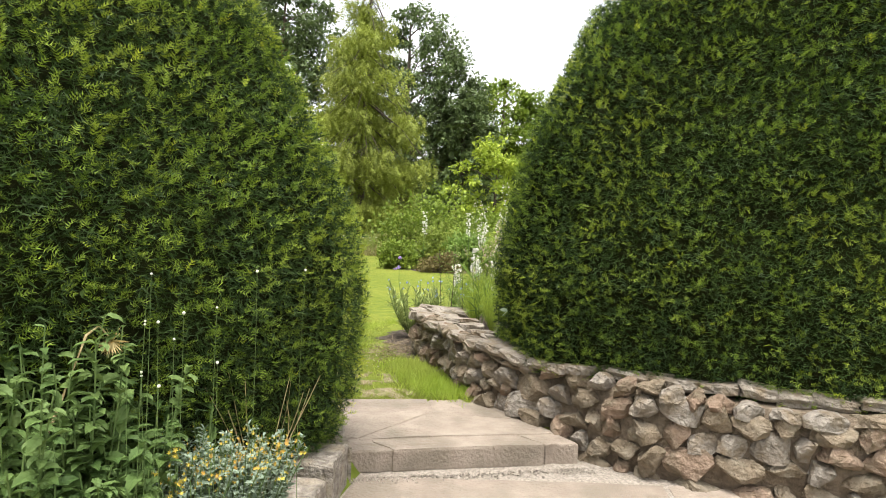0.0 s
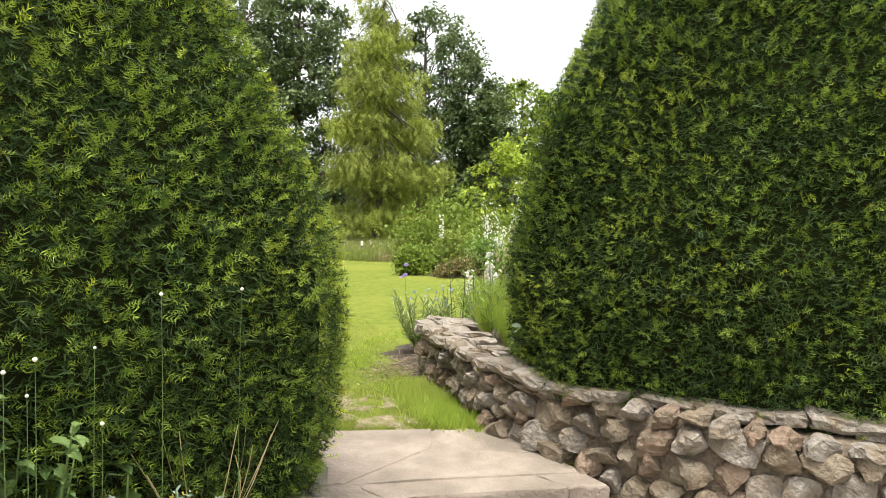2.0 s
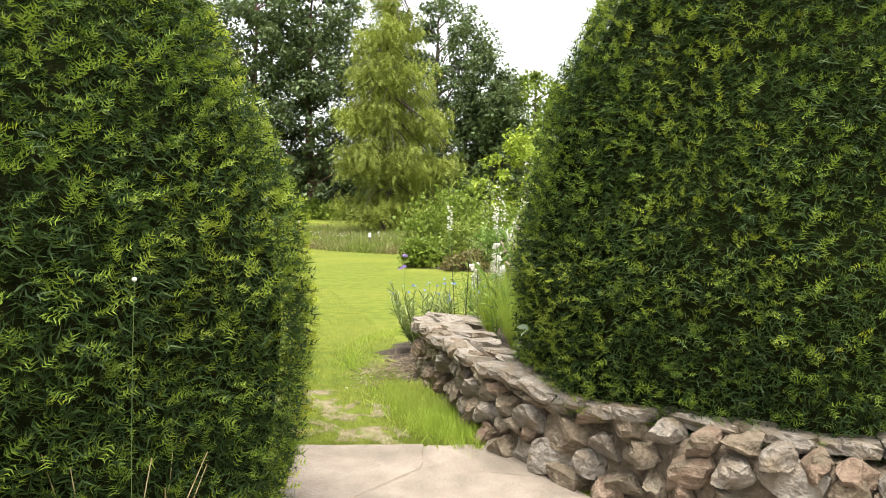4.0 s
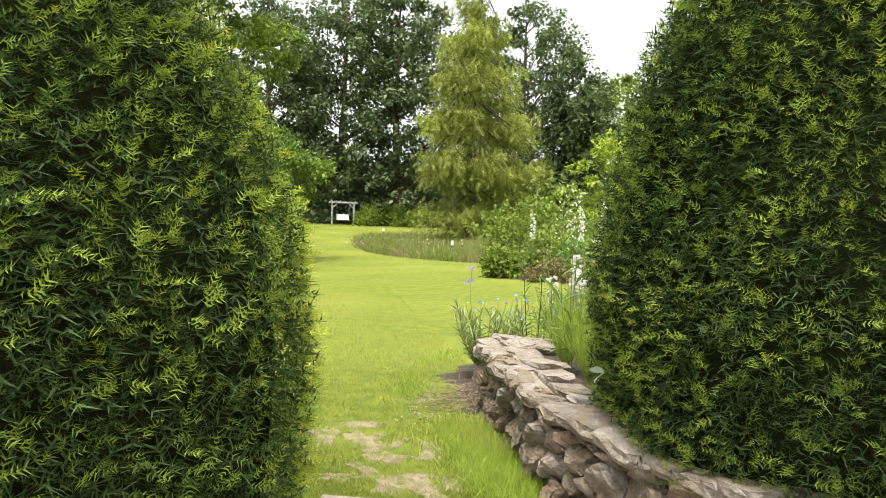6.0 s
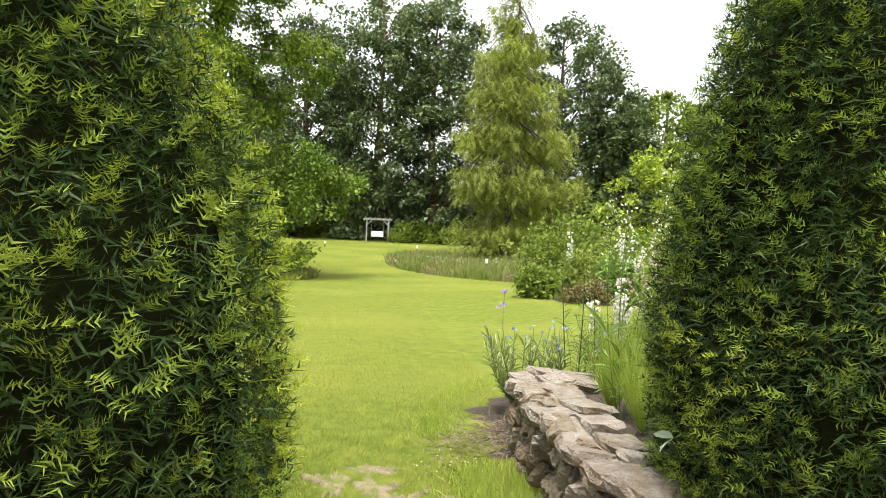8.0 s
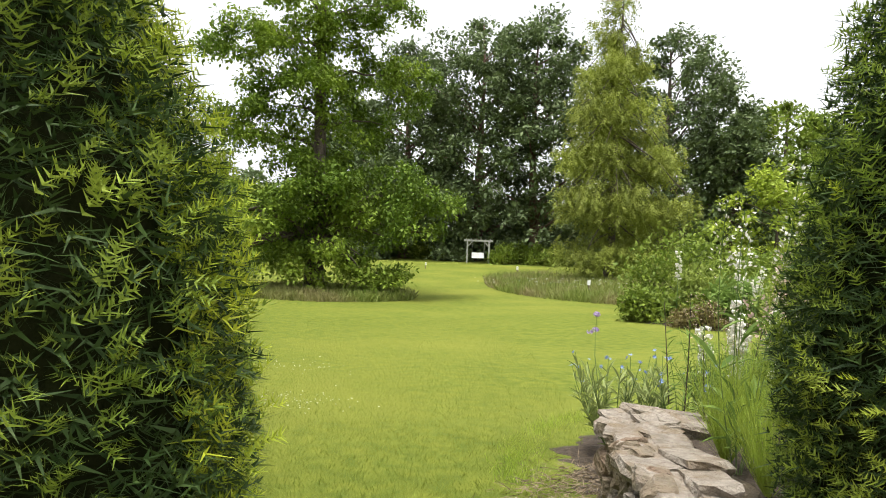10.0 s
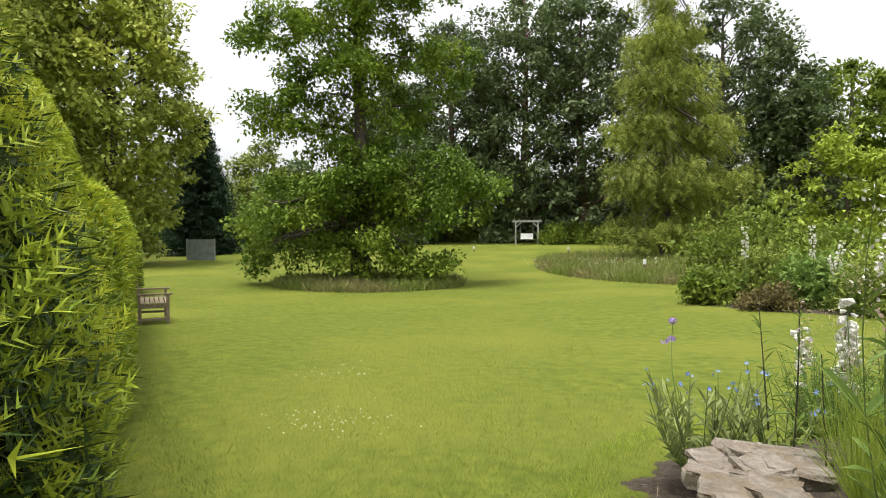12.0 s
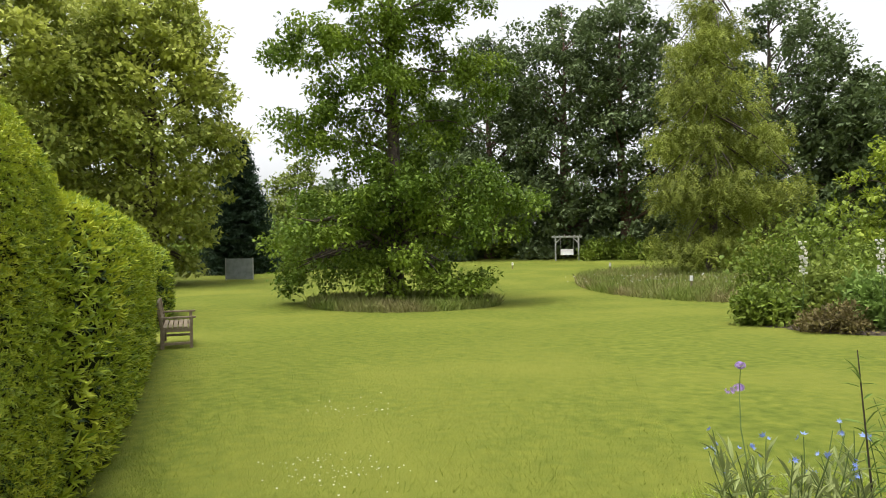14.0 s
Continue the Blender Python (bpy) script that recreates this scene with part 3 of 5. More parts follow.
def spruce(at, h, r, seed):
    """A narrow conifer: a straight trunk and tiers of boughs that sink and lift at their ends."""
    rng = np.random.default_rng(seed)
    base = float(ground_z(*at)) - 0.1
    ob = thing("spruce_tree", (*at, base), "dark narrow pointed spruce", "tree")
    mesh_of("trunk", *tube([(0, 0, 0), (0, 0, h * 0.5), (0, 0, h * 0.99)], [0.22, 0.12, 0.02], 8), BARK, ob, smooth=True)
    P, D, S, boughs = [], [], [], []
    z = 0.5
    while z < h * 0.97:
        reach = r * (1 - z / h) ** 0.85 + 0.12
        turn = rng.uniform(0, 6)
        for k in range(11):
            a = turn + k * 0.57 + rng.uniform(-0.2, 0.2)
            way = np.array([math.cos(a), math.sin(a), 0])
            long = reach * rng.uniform(0.75, 1.1)
            t = np.linspace(0.15, 1, 8)
            line = way * (long * t)[:, None] + np.array([0, 0, 1.0]) * (z - 0.3 * long * t + 0.22 * long * t**3)[:, None]
            boughs.append(tube(line, np.linspace(0.03, 0.008, 8), 4))
            for q in line:
                for _ in range(3):
                    P.append(q)
                    D.append(way + 0.6 * rng.normal(size=3) * np.array([1, 1, 0.25]) + np.array([0, 0, -0.15]))
                    S.append(rng.uniform(0.5, 0.85) * (0.6 + 0.5 * min(long, 1.5)))
        z += 0.3
    tagged(mesh_of("limb", *join(boughs), BARK, ob), kind="stuff")
    tagged(mesh_of("crown", *scatter(FROND_V, FROND_F, np.array(P), np.array(D), np.array(S), rng), SPRUCE, ob), kind="stuff")
    return ob


spruce(from_eye((-0.846, 0.533), 56), 11.4, 2.7, 51)
tree("small_tree", "light grey-green small tree behind the lawn", from_eye((-0.80, 0.60), 66),
     [(0.4, 3.5), (4, 4.2), (7.5, 3.0), (10.5, 0.5)], 0.25, GREYGREEN, BARK, 120, 100, 0.36, 1.0, 52)
tree("small_tree", "light grey-green small tree behind the lawn", from_eye((-0.77, 0.64), 58),
     [(0.3, 3.0), (3, 4.0), (5.0, 3.0), (6.5, 0.5)], 0.25, MIDGREEN, BARK, 100, 100, 0.36, 1.0, 53)
tree("yellow_bush", "tall bright yellow-green leafy bush", from_eye((-0.105, 0.994), 33),
     [(0.4, 1.6), (2.5, 2.2), (4.5, 1.6), (6.0, 0.3)], 0.12, BRIGHT, BARK, 60, 110, 0.24, 0.7, 54)


def shrub(name, label, at, r, h, mat, n, size, seed, shape=None, up=0.3, clumps=14, flat=0.8, z=None):
    """A low leafy bush: stems and many leaves in clumps, uneven in outline."""
    rng = np.random.default_rng(seed)
    base = (float(ground_z(*at)) if z is None else z) - 0.02
    ob = thing(name, (*at, base), label, "shrub")
    C = unit(np.column_stack([rng.normal(size=(clumps, 2)), np.abs(rng.normal(size=clumps))])) * rng.uniform(0.35, 0.78, (clumps, 1)) * np.array([r, r, h])
    stems = [tube([(0, 0, 0), *(c * q + rng.normal(size=3) * 0.02 * r for q in (0.4, 0.75, 1))], [0.02 * h + 0.006, 0.012 * h, 0.008, 0.004], 5) for c in C]
    mesh_of("stem", *join(stems), BARK, ob, smooth=True)
    ci = rng.integers(0, clumps, n)
    off = unit(rng.normal(size=(n, 3))) * rng.uniform(0, 1, (n, 1)) ** 0.4 * np.array([r, r, h * flat]) * 0.42
    P = C[ci] + off
    P[:, 2] = np.abs(P[:, 2]) + 0.02
    D = off / r + 0.5 * rng.normal(size=(n, 3)) + np.array([0, 0, up])
    tv, tf = shape if shape else (LEAF_V, LEAF_F)
    tagged(mesh_of("leaves", *scatter(tv, tf, P, D, size * rng.uniform(0.6, 1.3, n), rng, up=np.array([0, 0, 1.0])), mat, ob), kind="stuff")
    return ob


# the wood behind the far trees
def woodland(name, label, a0, a1, d0, d1, h, n, size, mat, seed):
    rng = np.random.default_rng(seed)
    a, d = rng.uniform(a0, a1, n), rng.uniform(d0, d1, n)
    X, Y = -0.4 + d * np.cos(a), 5.2 + d * np.sin(a)
    top = h * (0.72 + 0.18 * np.sin(a * 23 + seed) + 0.1 * np.sin(a * 57))
    P = np.column_stack([X, Y, ground_z(X, Y) + top * rng.uniform(0, 1, n)])
    D = rng.normal(size=(n, 3))
    return tagged(mesh_of(name, *scatter(LEAF_V, LEAF_F, P, D, size * rng.uniform(0.6, 1.4, n), rng, up=np.array([0, 0, 1.0])), mat), label, "woodland", kind="stuff")


woodland("far_wood", "dark undergrowth and far trees closing the garden", 1.2, 2.55, 74, 84, 9.5, 34000, 0.85, DARKLEAF, 2)
woodland("far_wood", "hazy far trees beyond the lawn", 2.4, 2.95, 80, 95, 7.5, 12000, 1.0, MIDGREEN, 3)

# far edge planting under the trees
for k in range(17):
    a = 0.30 + 0.052 * k
    ang = math.pi / 2 + a
    d = 66 + 4 * math.sin(k * 2.1)
    shrub("shrub", "dark evergreen shrub under the far trees", (-0.4 + d * math.cos(ang), 5.2 + d * math.sin(ang)), 3.2, 2.6 + 0.9 * math.sin(k * 1.7), DARKLEAF if k % 3 else MIDGREEN, 1500, 0.5, 60 + k)
for k, (dx, dr) in enumerate([(57, (-0.475, 0.88)), (58, (-0.45, 0.893)), (57, (-0.425, 0.905)), (56, (-0.40, 0.916))]):
    shrub("shrub", "rounded green shrub at the edge of the lawn", from_eye(dr, dx), 1.6, 1.9, MIDGREEN, 1800, 0.3, 90 + k)


# ---- stone wall, step and path ----
def stone_mesh(name, seed, mat, knob=0.07, flat=False):
    """A rough broken stone, about one metre each way, to be scaled: a block worn round and split along a few planes."""
    rng = random.Random(seed)
    bm = bmesh.new()
    bmesh.ops.create_cube(bm, size=1.0)
    bmesh.ops.subdivide_edges(bm, edges=bm.edges[:], cuts=2 if flat else 3, use_grid_fill=True)
    splits = []
    for _ in range(13):
        n = Vector((rng.gauss(0, 1), rng.gauss(0, 1), rng.gauss(0, 1))).normalized()
        splits.append((n, rng.uniform(0.3, 0.47)))
    for v in bm.verts:
        d = v.co.normalized()
        r = v.co.lerp(d * 0.6, 0.3)
        if not flat:
            for n, k in splits:
                over = r.dot(n) - k
                if over > 0:
                    r = r - n * over
        off = noise.noise_vector(d * 1.6 + Vector((seed * 7.3, seed * 3.1, 0))) + 0.5 * noise.noise_vector(d * 4.1 + Vector((seed * 5.3, 0, seed)))
        v.co = r + off * knob
        if flat:
            v.co.z = max(min(v.co.z, 0.4), -0.5) + 0.05 * noise.noise(d * 4 + Vector((seed, 0, 0)))
    me = bpy.data.meshes.new(name)
    bm.to_mesh(me)
    bm.free()
    me.materials.append(mat)
    for f in me.polygons:
        f.use_smooth = False
    return me


def along_curve(points, n):
    P = np.array(points, float)
    k = len(P)
    t = np.linspace(0, k - 1 - 1e-6, 400)
    i = t.astype(int)
    f = (t - i)[:, None]
    g = lambda o: P[np.clip(i + o, 0, k - 1)]
    C = 0.5 * (2 * g(0) + (g(1) - g(-1)) * f + (2 * g(-1) - 5 * g(0) + 4 * g(1) - g(2)) * f**2 + (3 * g(0) - g(-1) - 3 * g(1) + g(2)) * f**3)
    L = np.concatenate([[0], np.cumsum(np.linalg.norm(np.diff(C, axis=0), axis=1))])
    s = np.linspace(0, L[-1], n)
    C = np.column_stack([np.interp(s, L, C[:, 0]), np.interp(s, L, C[:, 1])])
    return C, unit(np.gradient(C, axis=0)), s


WALL_LINE = [(-0.7, 8.25), (-0.95, 8.1), (-1.1, 7.78), (-0.83, 7.2), (-0.3, 6.34), (0.25, 5.84), (0.75, 5.47), (1.25, 5.29), (1.9, 5.24), (3.0, 5.2), (4.6, 5.1)]
wc, wt, ws = along_curve(WALL_LINE, 160)
wn_out = np.column_stack([wt[:, 1], -wt[:, 0]])
# the front lies on the walker's side
if wn_out[80] @ np.array([0.5, -1.0]) < 0:
    wn_out = -wn_out
wall = tagged(new("stone_wall"), "low curved retaining wall of rough brown and grey rubble stones", "wall", kind="structure")
V, F = [], []
for p, nrm in zip(wc, wn_out):
    for off, z in ((-0.075, -0.2), (-0.09, 0.4), (-0.55, 0.4), (-0.55, -0.2)):
        V.append((*(p + nrm * off), z))
for i in range(len(wc) - 1):
    for k in range(4):
        a, b = i * 4 + k, i * 4 + (k + 1) % 4
        F.append((a, b, b + 4, a + 4))
mesh_of("wall_core", V, F, MORTAR, wall, "dark earth and mortar between the stones", smooth=True)


def pt(sv, off, z):
    return (np.interp(sv, ws, wc[:, 0]) + off * np.interp(sv, ws, wn_out[:, 0]), np.interp(sv, ws, wc[:, 1]) + off * np.interp(sv, ws, wn_out[:, 1]), z)


rng_w = random.Random(4)
STONES = [stone_mesh("stone", k + 1, STONES_OF[k % 4], 0.075) for k in range(16)]
CAPS = [stone_mesh("cap_stone", k + 40, CAP, 0.13, True) for k in range(7)]
rows = [(-0.2, 0.16), (-0.06, 0.15), (0.08, 0.155), (0.22, 0.15), (0.345, 0.12)]
for ri, (z0, hh) in enumerate(rows):
    sv = rng_w.uniform(0, 0.1)
    while sv < ws[-1] - 0.1:
        near_end = sv < 2.6
        w = rng_w.uniform(0.11, 0.22) if near_end else rng_w.uniform(0.15, 0.31)
        big = rng_w.random() < 0.16 and ri < 4
        if not big and rng_w.random() < 0.2:
            w *= 0.6
        x, y, z = pt(sv + w / 2, -0.06 - rng_w.uniform(0, 0.035) + 0.02 * big, z0 + hh / 2 + rng_w.uniform(-0.03, 0.03) + 0.025 * math.sin(sv * 2.6 + ri))
        ob = new("stone", rng_w.choice(STONES))
        ang = math.degrees(math.atan2(np.interp(sv, ws, wt[:, 1]), np.interp(sv, ws, wt[:, 0])))
        ob.matrix_basis = pose(x, y, z, rng_w.uniform(-8, 8), rng_w.uniform(-16, 16), ang + rng_w.uniform(-8, 8)) @ Matrix.Diagonal((w * (1.12 if big else 1.0), rng_w.uniform(0.17, 0.22), hh * (rng_w.uniform(1.3, 1.55) if big else rng_w.uniform(0.9, 1.15)), 1))
        if rng_w.random() < 0.5:
            ob.matrix_basis = ob.matrix_basis @ Matrix.Rotation(math.pi, 4, "Z")
        ob.parent = wall
        sv += w * 0.98
for rowk, (off, zz) in enumerate(((-0.09, 0.455), (-0.27, 0.465))):
    sv = 0.05 * rowk
    while sv < (ws[-1] - 0.3 if rowk else 3.4):
        w = rng_w.uniform(0.14, 0.32)
        x, y, z = pt(sv + w / 2, off + rng_w.uniform(-0.02, 0.02), zz + rng_w.uniform(-0.026, 0.016))
        ob = new("cap_stone", rng_w.choice(CAPS))
        ang = math.degrees(math.atan2(np.interp(sv, ws, wt[:, 1]), np.interp(sv, ws, wt[:, 0])))
        ob.matrix_basis = pose(x, y, z, rng_w.uniform(-8, 8), rng_w.uniform(-8, 8), ang + rng_w.uniform(-12, 12)) @ Matrix.Diagonal((w * 1.0, rng_w.uniform(0.17, 0.23), rng_w.uniform(0.06, 0.1), 1))
        ob.parent = wall
        sv += w * 0.95
# small pebbles at the foot of the step
rng_p = np.random.default_rng(12)
np_ = 420
tt = rng_p.uniform(0, 1, np_)
P = np.column_stack([-0.8 + 1.5 * tt, 4.78 + 0.68 * tt - np.abs(rng_p.normal(0, 0.05, np_)), np.full(np_, -0.115)])
PEB_V = np.array([(0.5, 0, 0), (-0.5, 0, 0), (0, 0.5, 0), (0, -0.5, 0), (0, 0, 0.4), (0, 0, -0.4)])
PEB_F = np.array([(0, 2, 4), (2, 1, 4), (1, 3, 4), (3, 0, 4), (2, 0, 5), (1, 2, 5), (3, 1, 5), (0, 3, 5)])
tagged(mesh_of("pebbles", *scatter(PEB_V, PEB_F, P, rng_p.normal(size=(np_, 3)), rng_p.uniform(0.008, 0.026, np_), rng_p), GRAVEL), "loose pebbles along the foot of the step", "pebbles", kind="stuff")

# soil of the raised bed behind the wall
flat_patch("bed_soil", [(-0.7, 7.95), (-0.2, 7.0), (0.4, 6.15), (1.0, 5.75), (2.0, 5.6), (5.0, 5.5), (6.0, 9.0), (2.0, 9.6), (0.2, 9.4), (-0.6, 8.8)], SOIL, "dark soil of the raised flower bed", "soil", z=0.4, lift=0.03, rough=0.015)
flat_patch("bed_soil", [(-1.15, 7.5), (-1.5, 7.95), (-1.75, 8.6), (-1.6, 9.6), (-0.6, 10.3), (1.0, 10.6), (3.0, 10.4), (2.0, 9.0), (-0.4, 8.4), (-0.9, 7.9)], SOIL, "dark soil strewn with dry litter at the bed edge", "soil", lift=0.03, rough=0.02, seed=2)
rng_e = np.random.default_rng(77)
for k, (cx, cy, wx, wy, nn) in enumerate([(-1.62, 6.78, 0.26, 0.26, 8), (-1.0, 6.27, 0.34, 0.12, 8), (-1.2, 6.65, 0.22, 0.2, 7)]):
    for i in range(nn):
        ex, ey = cx + wx * rng_e.uniform(-1, 1), cy + wy * rng_e.uniform(-1, 1)
        ra, rb, tw = rng_e.uniform(0.06, 0.17), rng_e.uniform(0.035, 0.09), rng_e.uniform(0, 3)
        ring = [(ra * math.cos(a) * q, rb * math.sin(a) * q) for a, q in zip(np.linspace(0, 2 * math.pi, 9)[:-1], rng_e.uniform(0.6, 1.4, 8))]
        flat_patch("bare_earth", [(ex + px * math.cos(tw) - py * math.sin(tw), ey + px * math.sin(tw) + py * math.cos(tw)) for px, py in ring], EARTH, "worn bare earth in the lawn", "earth", lift=0.006 + 0.0012 * i, rough=0.003, seed=30 + 7 * k + i, edge=0.4)


def flagstone(name, poly, top, thick, mat, parent, seed, gap=0.006, chip=0.012):
    """A thick flat stone with an uneven rim and worn, rounded upper edge."""
    rng = np.random.default_rng(seed)
    P = np.array(poly, float)
    c = P.mean(0)
    rim = []
    for a, b in zip(P, np.roll(P, -1, 0)):
        for f in (0.0, 0.25, 0.5, 0.75):
            q = a + (b - a) * f
            rim.append(q + unit(c - q) * (gap + abs(rng.normal()) * chip * (1.0 if f else 1.6)))
    rim = np.array(rim)
    n = len(rim)
    V, F = [], []
    for shrink, z in ((0, top - thick), (0, top - 0.012), (0.008, top), (0.35, top)):
        for q in rim:
            p = q + (c - q) * shrink if shrink > 0.1 else q + unit(c - q) * shrink
            V.append((*p, z + 0.003 * rng.normal() * (z >= top - 0.03)))
    V.append((*c, top))
    for r in range(3):
        for j in range(n):
            k = (j + 1) % n
            F += [(r * n + j, r * n + k, (r + 1) * n + k), (r * n + j, (r + 1) * n + k, (r + 1) * n + j)]
    F += [(3 * n + j, 3 * n + (j + 1) % n, 4 * n) for j in range(n)]
    return mesh_of(name, V, F, mat, parent)


def quad_split(A, B, C, D, rows, seed):
    """Cells of the four-sided field A B (front) C D (back), as lists of shares along each row."""
    A, B, C, D = (np.array(q, float) for q in (A, B, C, D))
    at = lambda s, r: (A + (B - A) * s) * (1 - r) + (D + (C - D) * s) * r
    rng = np.random.default_rng(seed)
    for r0, r1, cuts in rows:
        cuts = [0.0, *cuts, 1.0]
        sk = [0 if c in (0.0, 1.0) else rng.uniform(-0.05, 0.05) for c in cuts]
        for i in range(len(cuts) - 1):
            yield [at(cuts[i] - sk[i], r0), at(cuts[i + 1] - sk[i + 1], r0), at(cuts[i + 1] + sk[i + 1], r1), at(cuts[i] + sk[i], r1)]


def crazy_paving(A, B, C, D, n, seed):
    """Irregular convex stones that fill the four-sided field A B C D."""
    rng = np.random.default_rng(seed)
    A, B, C, D = (np.array(q, float) for q in (A, B, C, D))
    at = lambda u, v: (A + (B - A) * u) * (1 - v) + (D + (C - D) * u) * v
    pts = [at(*rng.uniform(0.05, 0.95, 2))]
    while len(pts) < n:
        cand = [at(*rng.uniform(0.04, 0.96, 2)) for _ in range(8)]
        pts.append(max(cand, key=lambda q: min(np.linalg.norm(q - o) for o in pts)))
    for p in pts:
        poly = [A, B, C, D]
        for o in pts:
            if o is p:
                continue
            m, nrm = (p + o) / 2, o - p
            out = []
            for a, b in zip(poly, poly[1:] + poly[:1]):
                da, db = (a - m) @ nrm, (b - m) @ nrm
                if da <= 0:
                    out.append(a)
                if da * db < 0:
                    out.append(a + (b - a) * da / (da - db))
            poly = out
        yield poly


def bed_plate(name, poly, z0, z1, mat, parent):
    n = len(poly)
    V = [(*q, z0) for q in poly] + [(*q, z1) for q in poly]
    F = []
    for j in range(n):
        k = (j + 1) % n
        F += [(j, k, n + k), (j, n + k, n + j)]
    F += [(n, n + j, n + j + 1) for j in range(1, n - 1)]
    return mesh_of(name, V, F, mat, parent)


step = tagged(new("stone_step"), "worn pale flagstone step with a rough front edge", "step", kind="structure")
fA, fB, fC, fD = (np.array(q) for q in ((-0.86, 4.84), (0.6, 5.5), (-0.12, 6.32), (-1.3, 5.92)))
front_l, front_r = fA + (fD - fA) * 0.2, fB + (fC - fB) * 0.2
slabs = [(q, FLAG) for q in quad_split(fA, fB, front_r, front_l, [(0.0, 1.0, [0.17, 0.82])], 3)] + [(q, FLAG) for q in crazy_paving(front_l, front_r, fC, fD, 3, 12)]
for k, (poly, stone) in enumerate(slabs):
    flagstone("flagstone", poly, 0.016 - 0.002 * (k % 3), 0.135, stone, step, 100 + k, gap=0.001, chip=0.006 if k > 2 else 0.014)
bed_plate("mortar_bed", [(-0.83, 4.87), (0.57, 5.52), (-0.15, 6.29), (-1.27, 5.9)], -0.12, 0.009, FLAG, step)
path = tagged(new("pavement"), "pale worn flagstone path below the step", "path", kind="structure")
for k, poly in enumerate(quad_split((-0.8, 0.2), (2.6, 0.2), (1.9, 5.5), (-0.72, 4.86), [(0.0, 0.3, [0.5]), (0.3, 0.66, [0.55]), (0.66, 1.0, [0.7])], 5)):
    flagstone("flagstone", poly, -0.118, 0.06, FLAG, path, 200 + k, gap=0.004, chip=0.006)
bed_plate("gravel_bed", [(-0.98, 0.1), (2.7, 0.1), (2.6, 5.3), (1.3, 5.4), (0.6, 5.62), (-0.7, 5.02), (-0.98, 4.9)], -0.2, -0.124, GRAVEL, path)
block = tagged(new("edging_stone"), "rough grey edging stones beside the step", "stone")
for k, (poly, top) in enumerate([([(-1.0, 4.72), (-0.72, 4.74), (-0.93, 5.2), (-1.2, 5.06)], 0.1), ([(-0.98, 4.3), (-0.68, 4.32), (-0.73, 4.7), (-1.0, 4.68)], 0.13), ([(-1.42, 4.6), (-1.02, 4.5), (-1.03, 5.0), (-1.4, 5.0)], 0.09), ([(-0.98, 3.75), (-0.66, 3.75), (-0.67, 4.28), (-0.98, 4.26)], 0.1)]):
    flagstone("stone", poly, top, 0.3, BLOCK, block, 300 + k, chip=0.018)


# ---- garden bench ----
def bench(at, rz):
    ob = thing("garden_bench", at, "weathered wooden garden bench with slatted seat against the hedge", "bench", rz=rz)
    L, hw = 1.5, 0.06
    for sx in (-1, 1):
        x = sx * (L / 2 - 0.03)
        bm = bmesh.new()
        part("leg", box(bm, (0.06, 0.06, 0.6), Matrix.Translation((x, 0.27, 0.3))), TEAK, ob)
        bm = bmesh.new()
        part("leg", box(bm, (0.06, 0.07, 0.45), Matrix.Translation((x, -0.25, 0.225))), TEAK, ob)
        bm = bmesh.new()
        part("back_post", box(bm, (0.06, 0.06, 0.5), Matrix.Translation((x, -0.29, 0.66)) @ Matrix.Rotation(radians(9), 4, "X")), TEAK, ob)
        bm = bmesh.new()
        part("armrest", box(bm, (0.075, 0.66, 0.035), Matrix.Translation((x, 0.03, 0.62))), TEAK, ob)
        bm = bmesh.new()
        part("side_rail", box(bm, (0.04, 0.5, 0.05), Matrix.Translation((x, 0.01, 0.12))), TEAK, ob)
        bm = bmesh.new()
        part("seat_rail", box(bm, (0.04, 0.5, 0.07), Matrix.Translation((x, 0.01, 0.38))), TEAK, ob)
    for k in range(6):
        bm = bmesh.new()
        part("seat_slat", box(bm, (L, 0.075, 0.025), Matrix.Translation((0, -0.2 + k * 0.092, 0.43))), TEAK, ob)
    for z in (0.55, 0.88):
        bm = bmesh.new()
        part("back_rail", box(bm, (L, 0.035, 0.07), Matrix.Translation((0, -0.265 - (z - 0.45) * 0.16, z))), TEAK, ob)
    for k in range(13):
        bm = bmesh.new()
        part("back_slat", box(bm, (0.04, 0.018, 0.3), Matrix.Translation((-0.66 + k * 0.11, -0.305, 0.71)) @ Matrix.Rotation(radians(9), 4, "X")), TEAK, ob)
    bm = bmesh.new()
    part("front_rail", box(bm, (L, 0.035, 0.07), Matrix.Translation((0, 0.28, 0.38))), TEAK, ob)
    return ob


bench((-13.4, 12.05, float(ground_z(-13.4, 12.05))), -28)


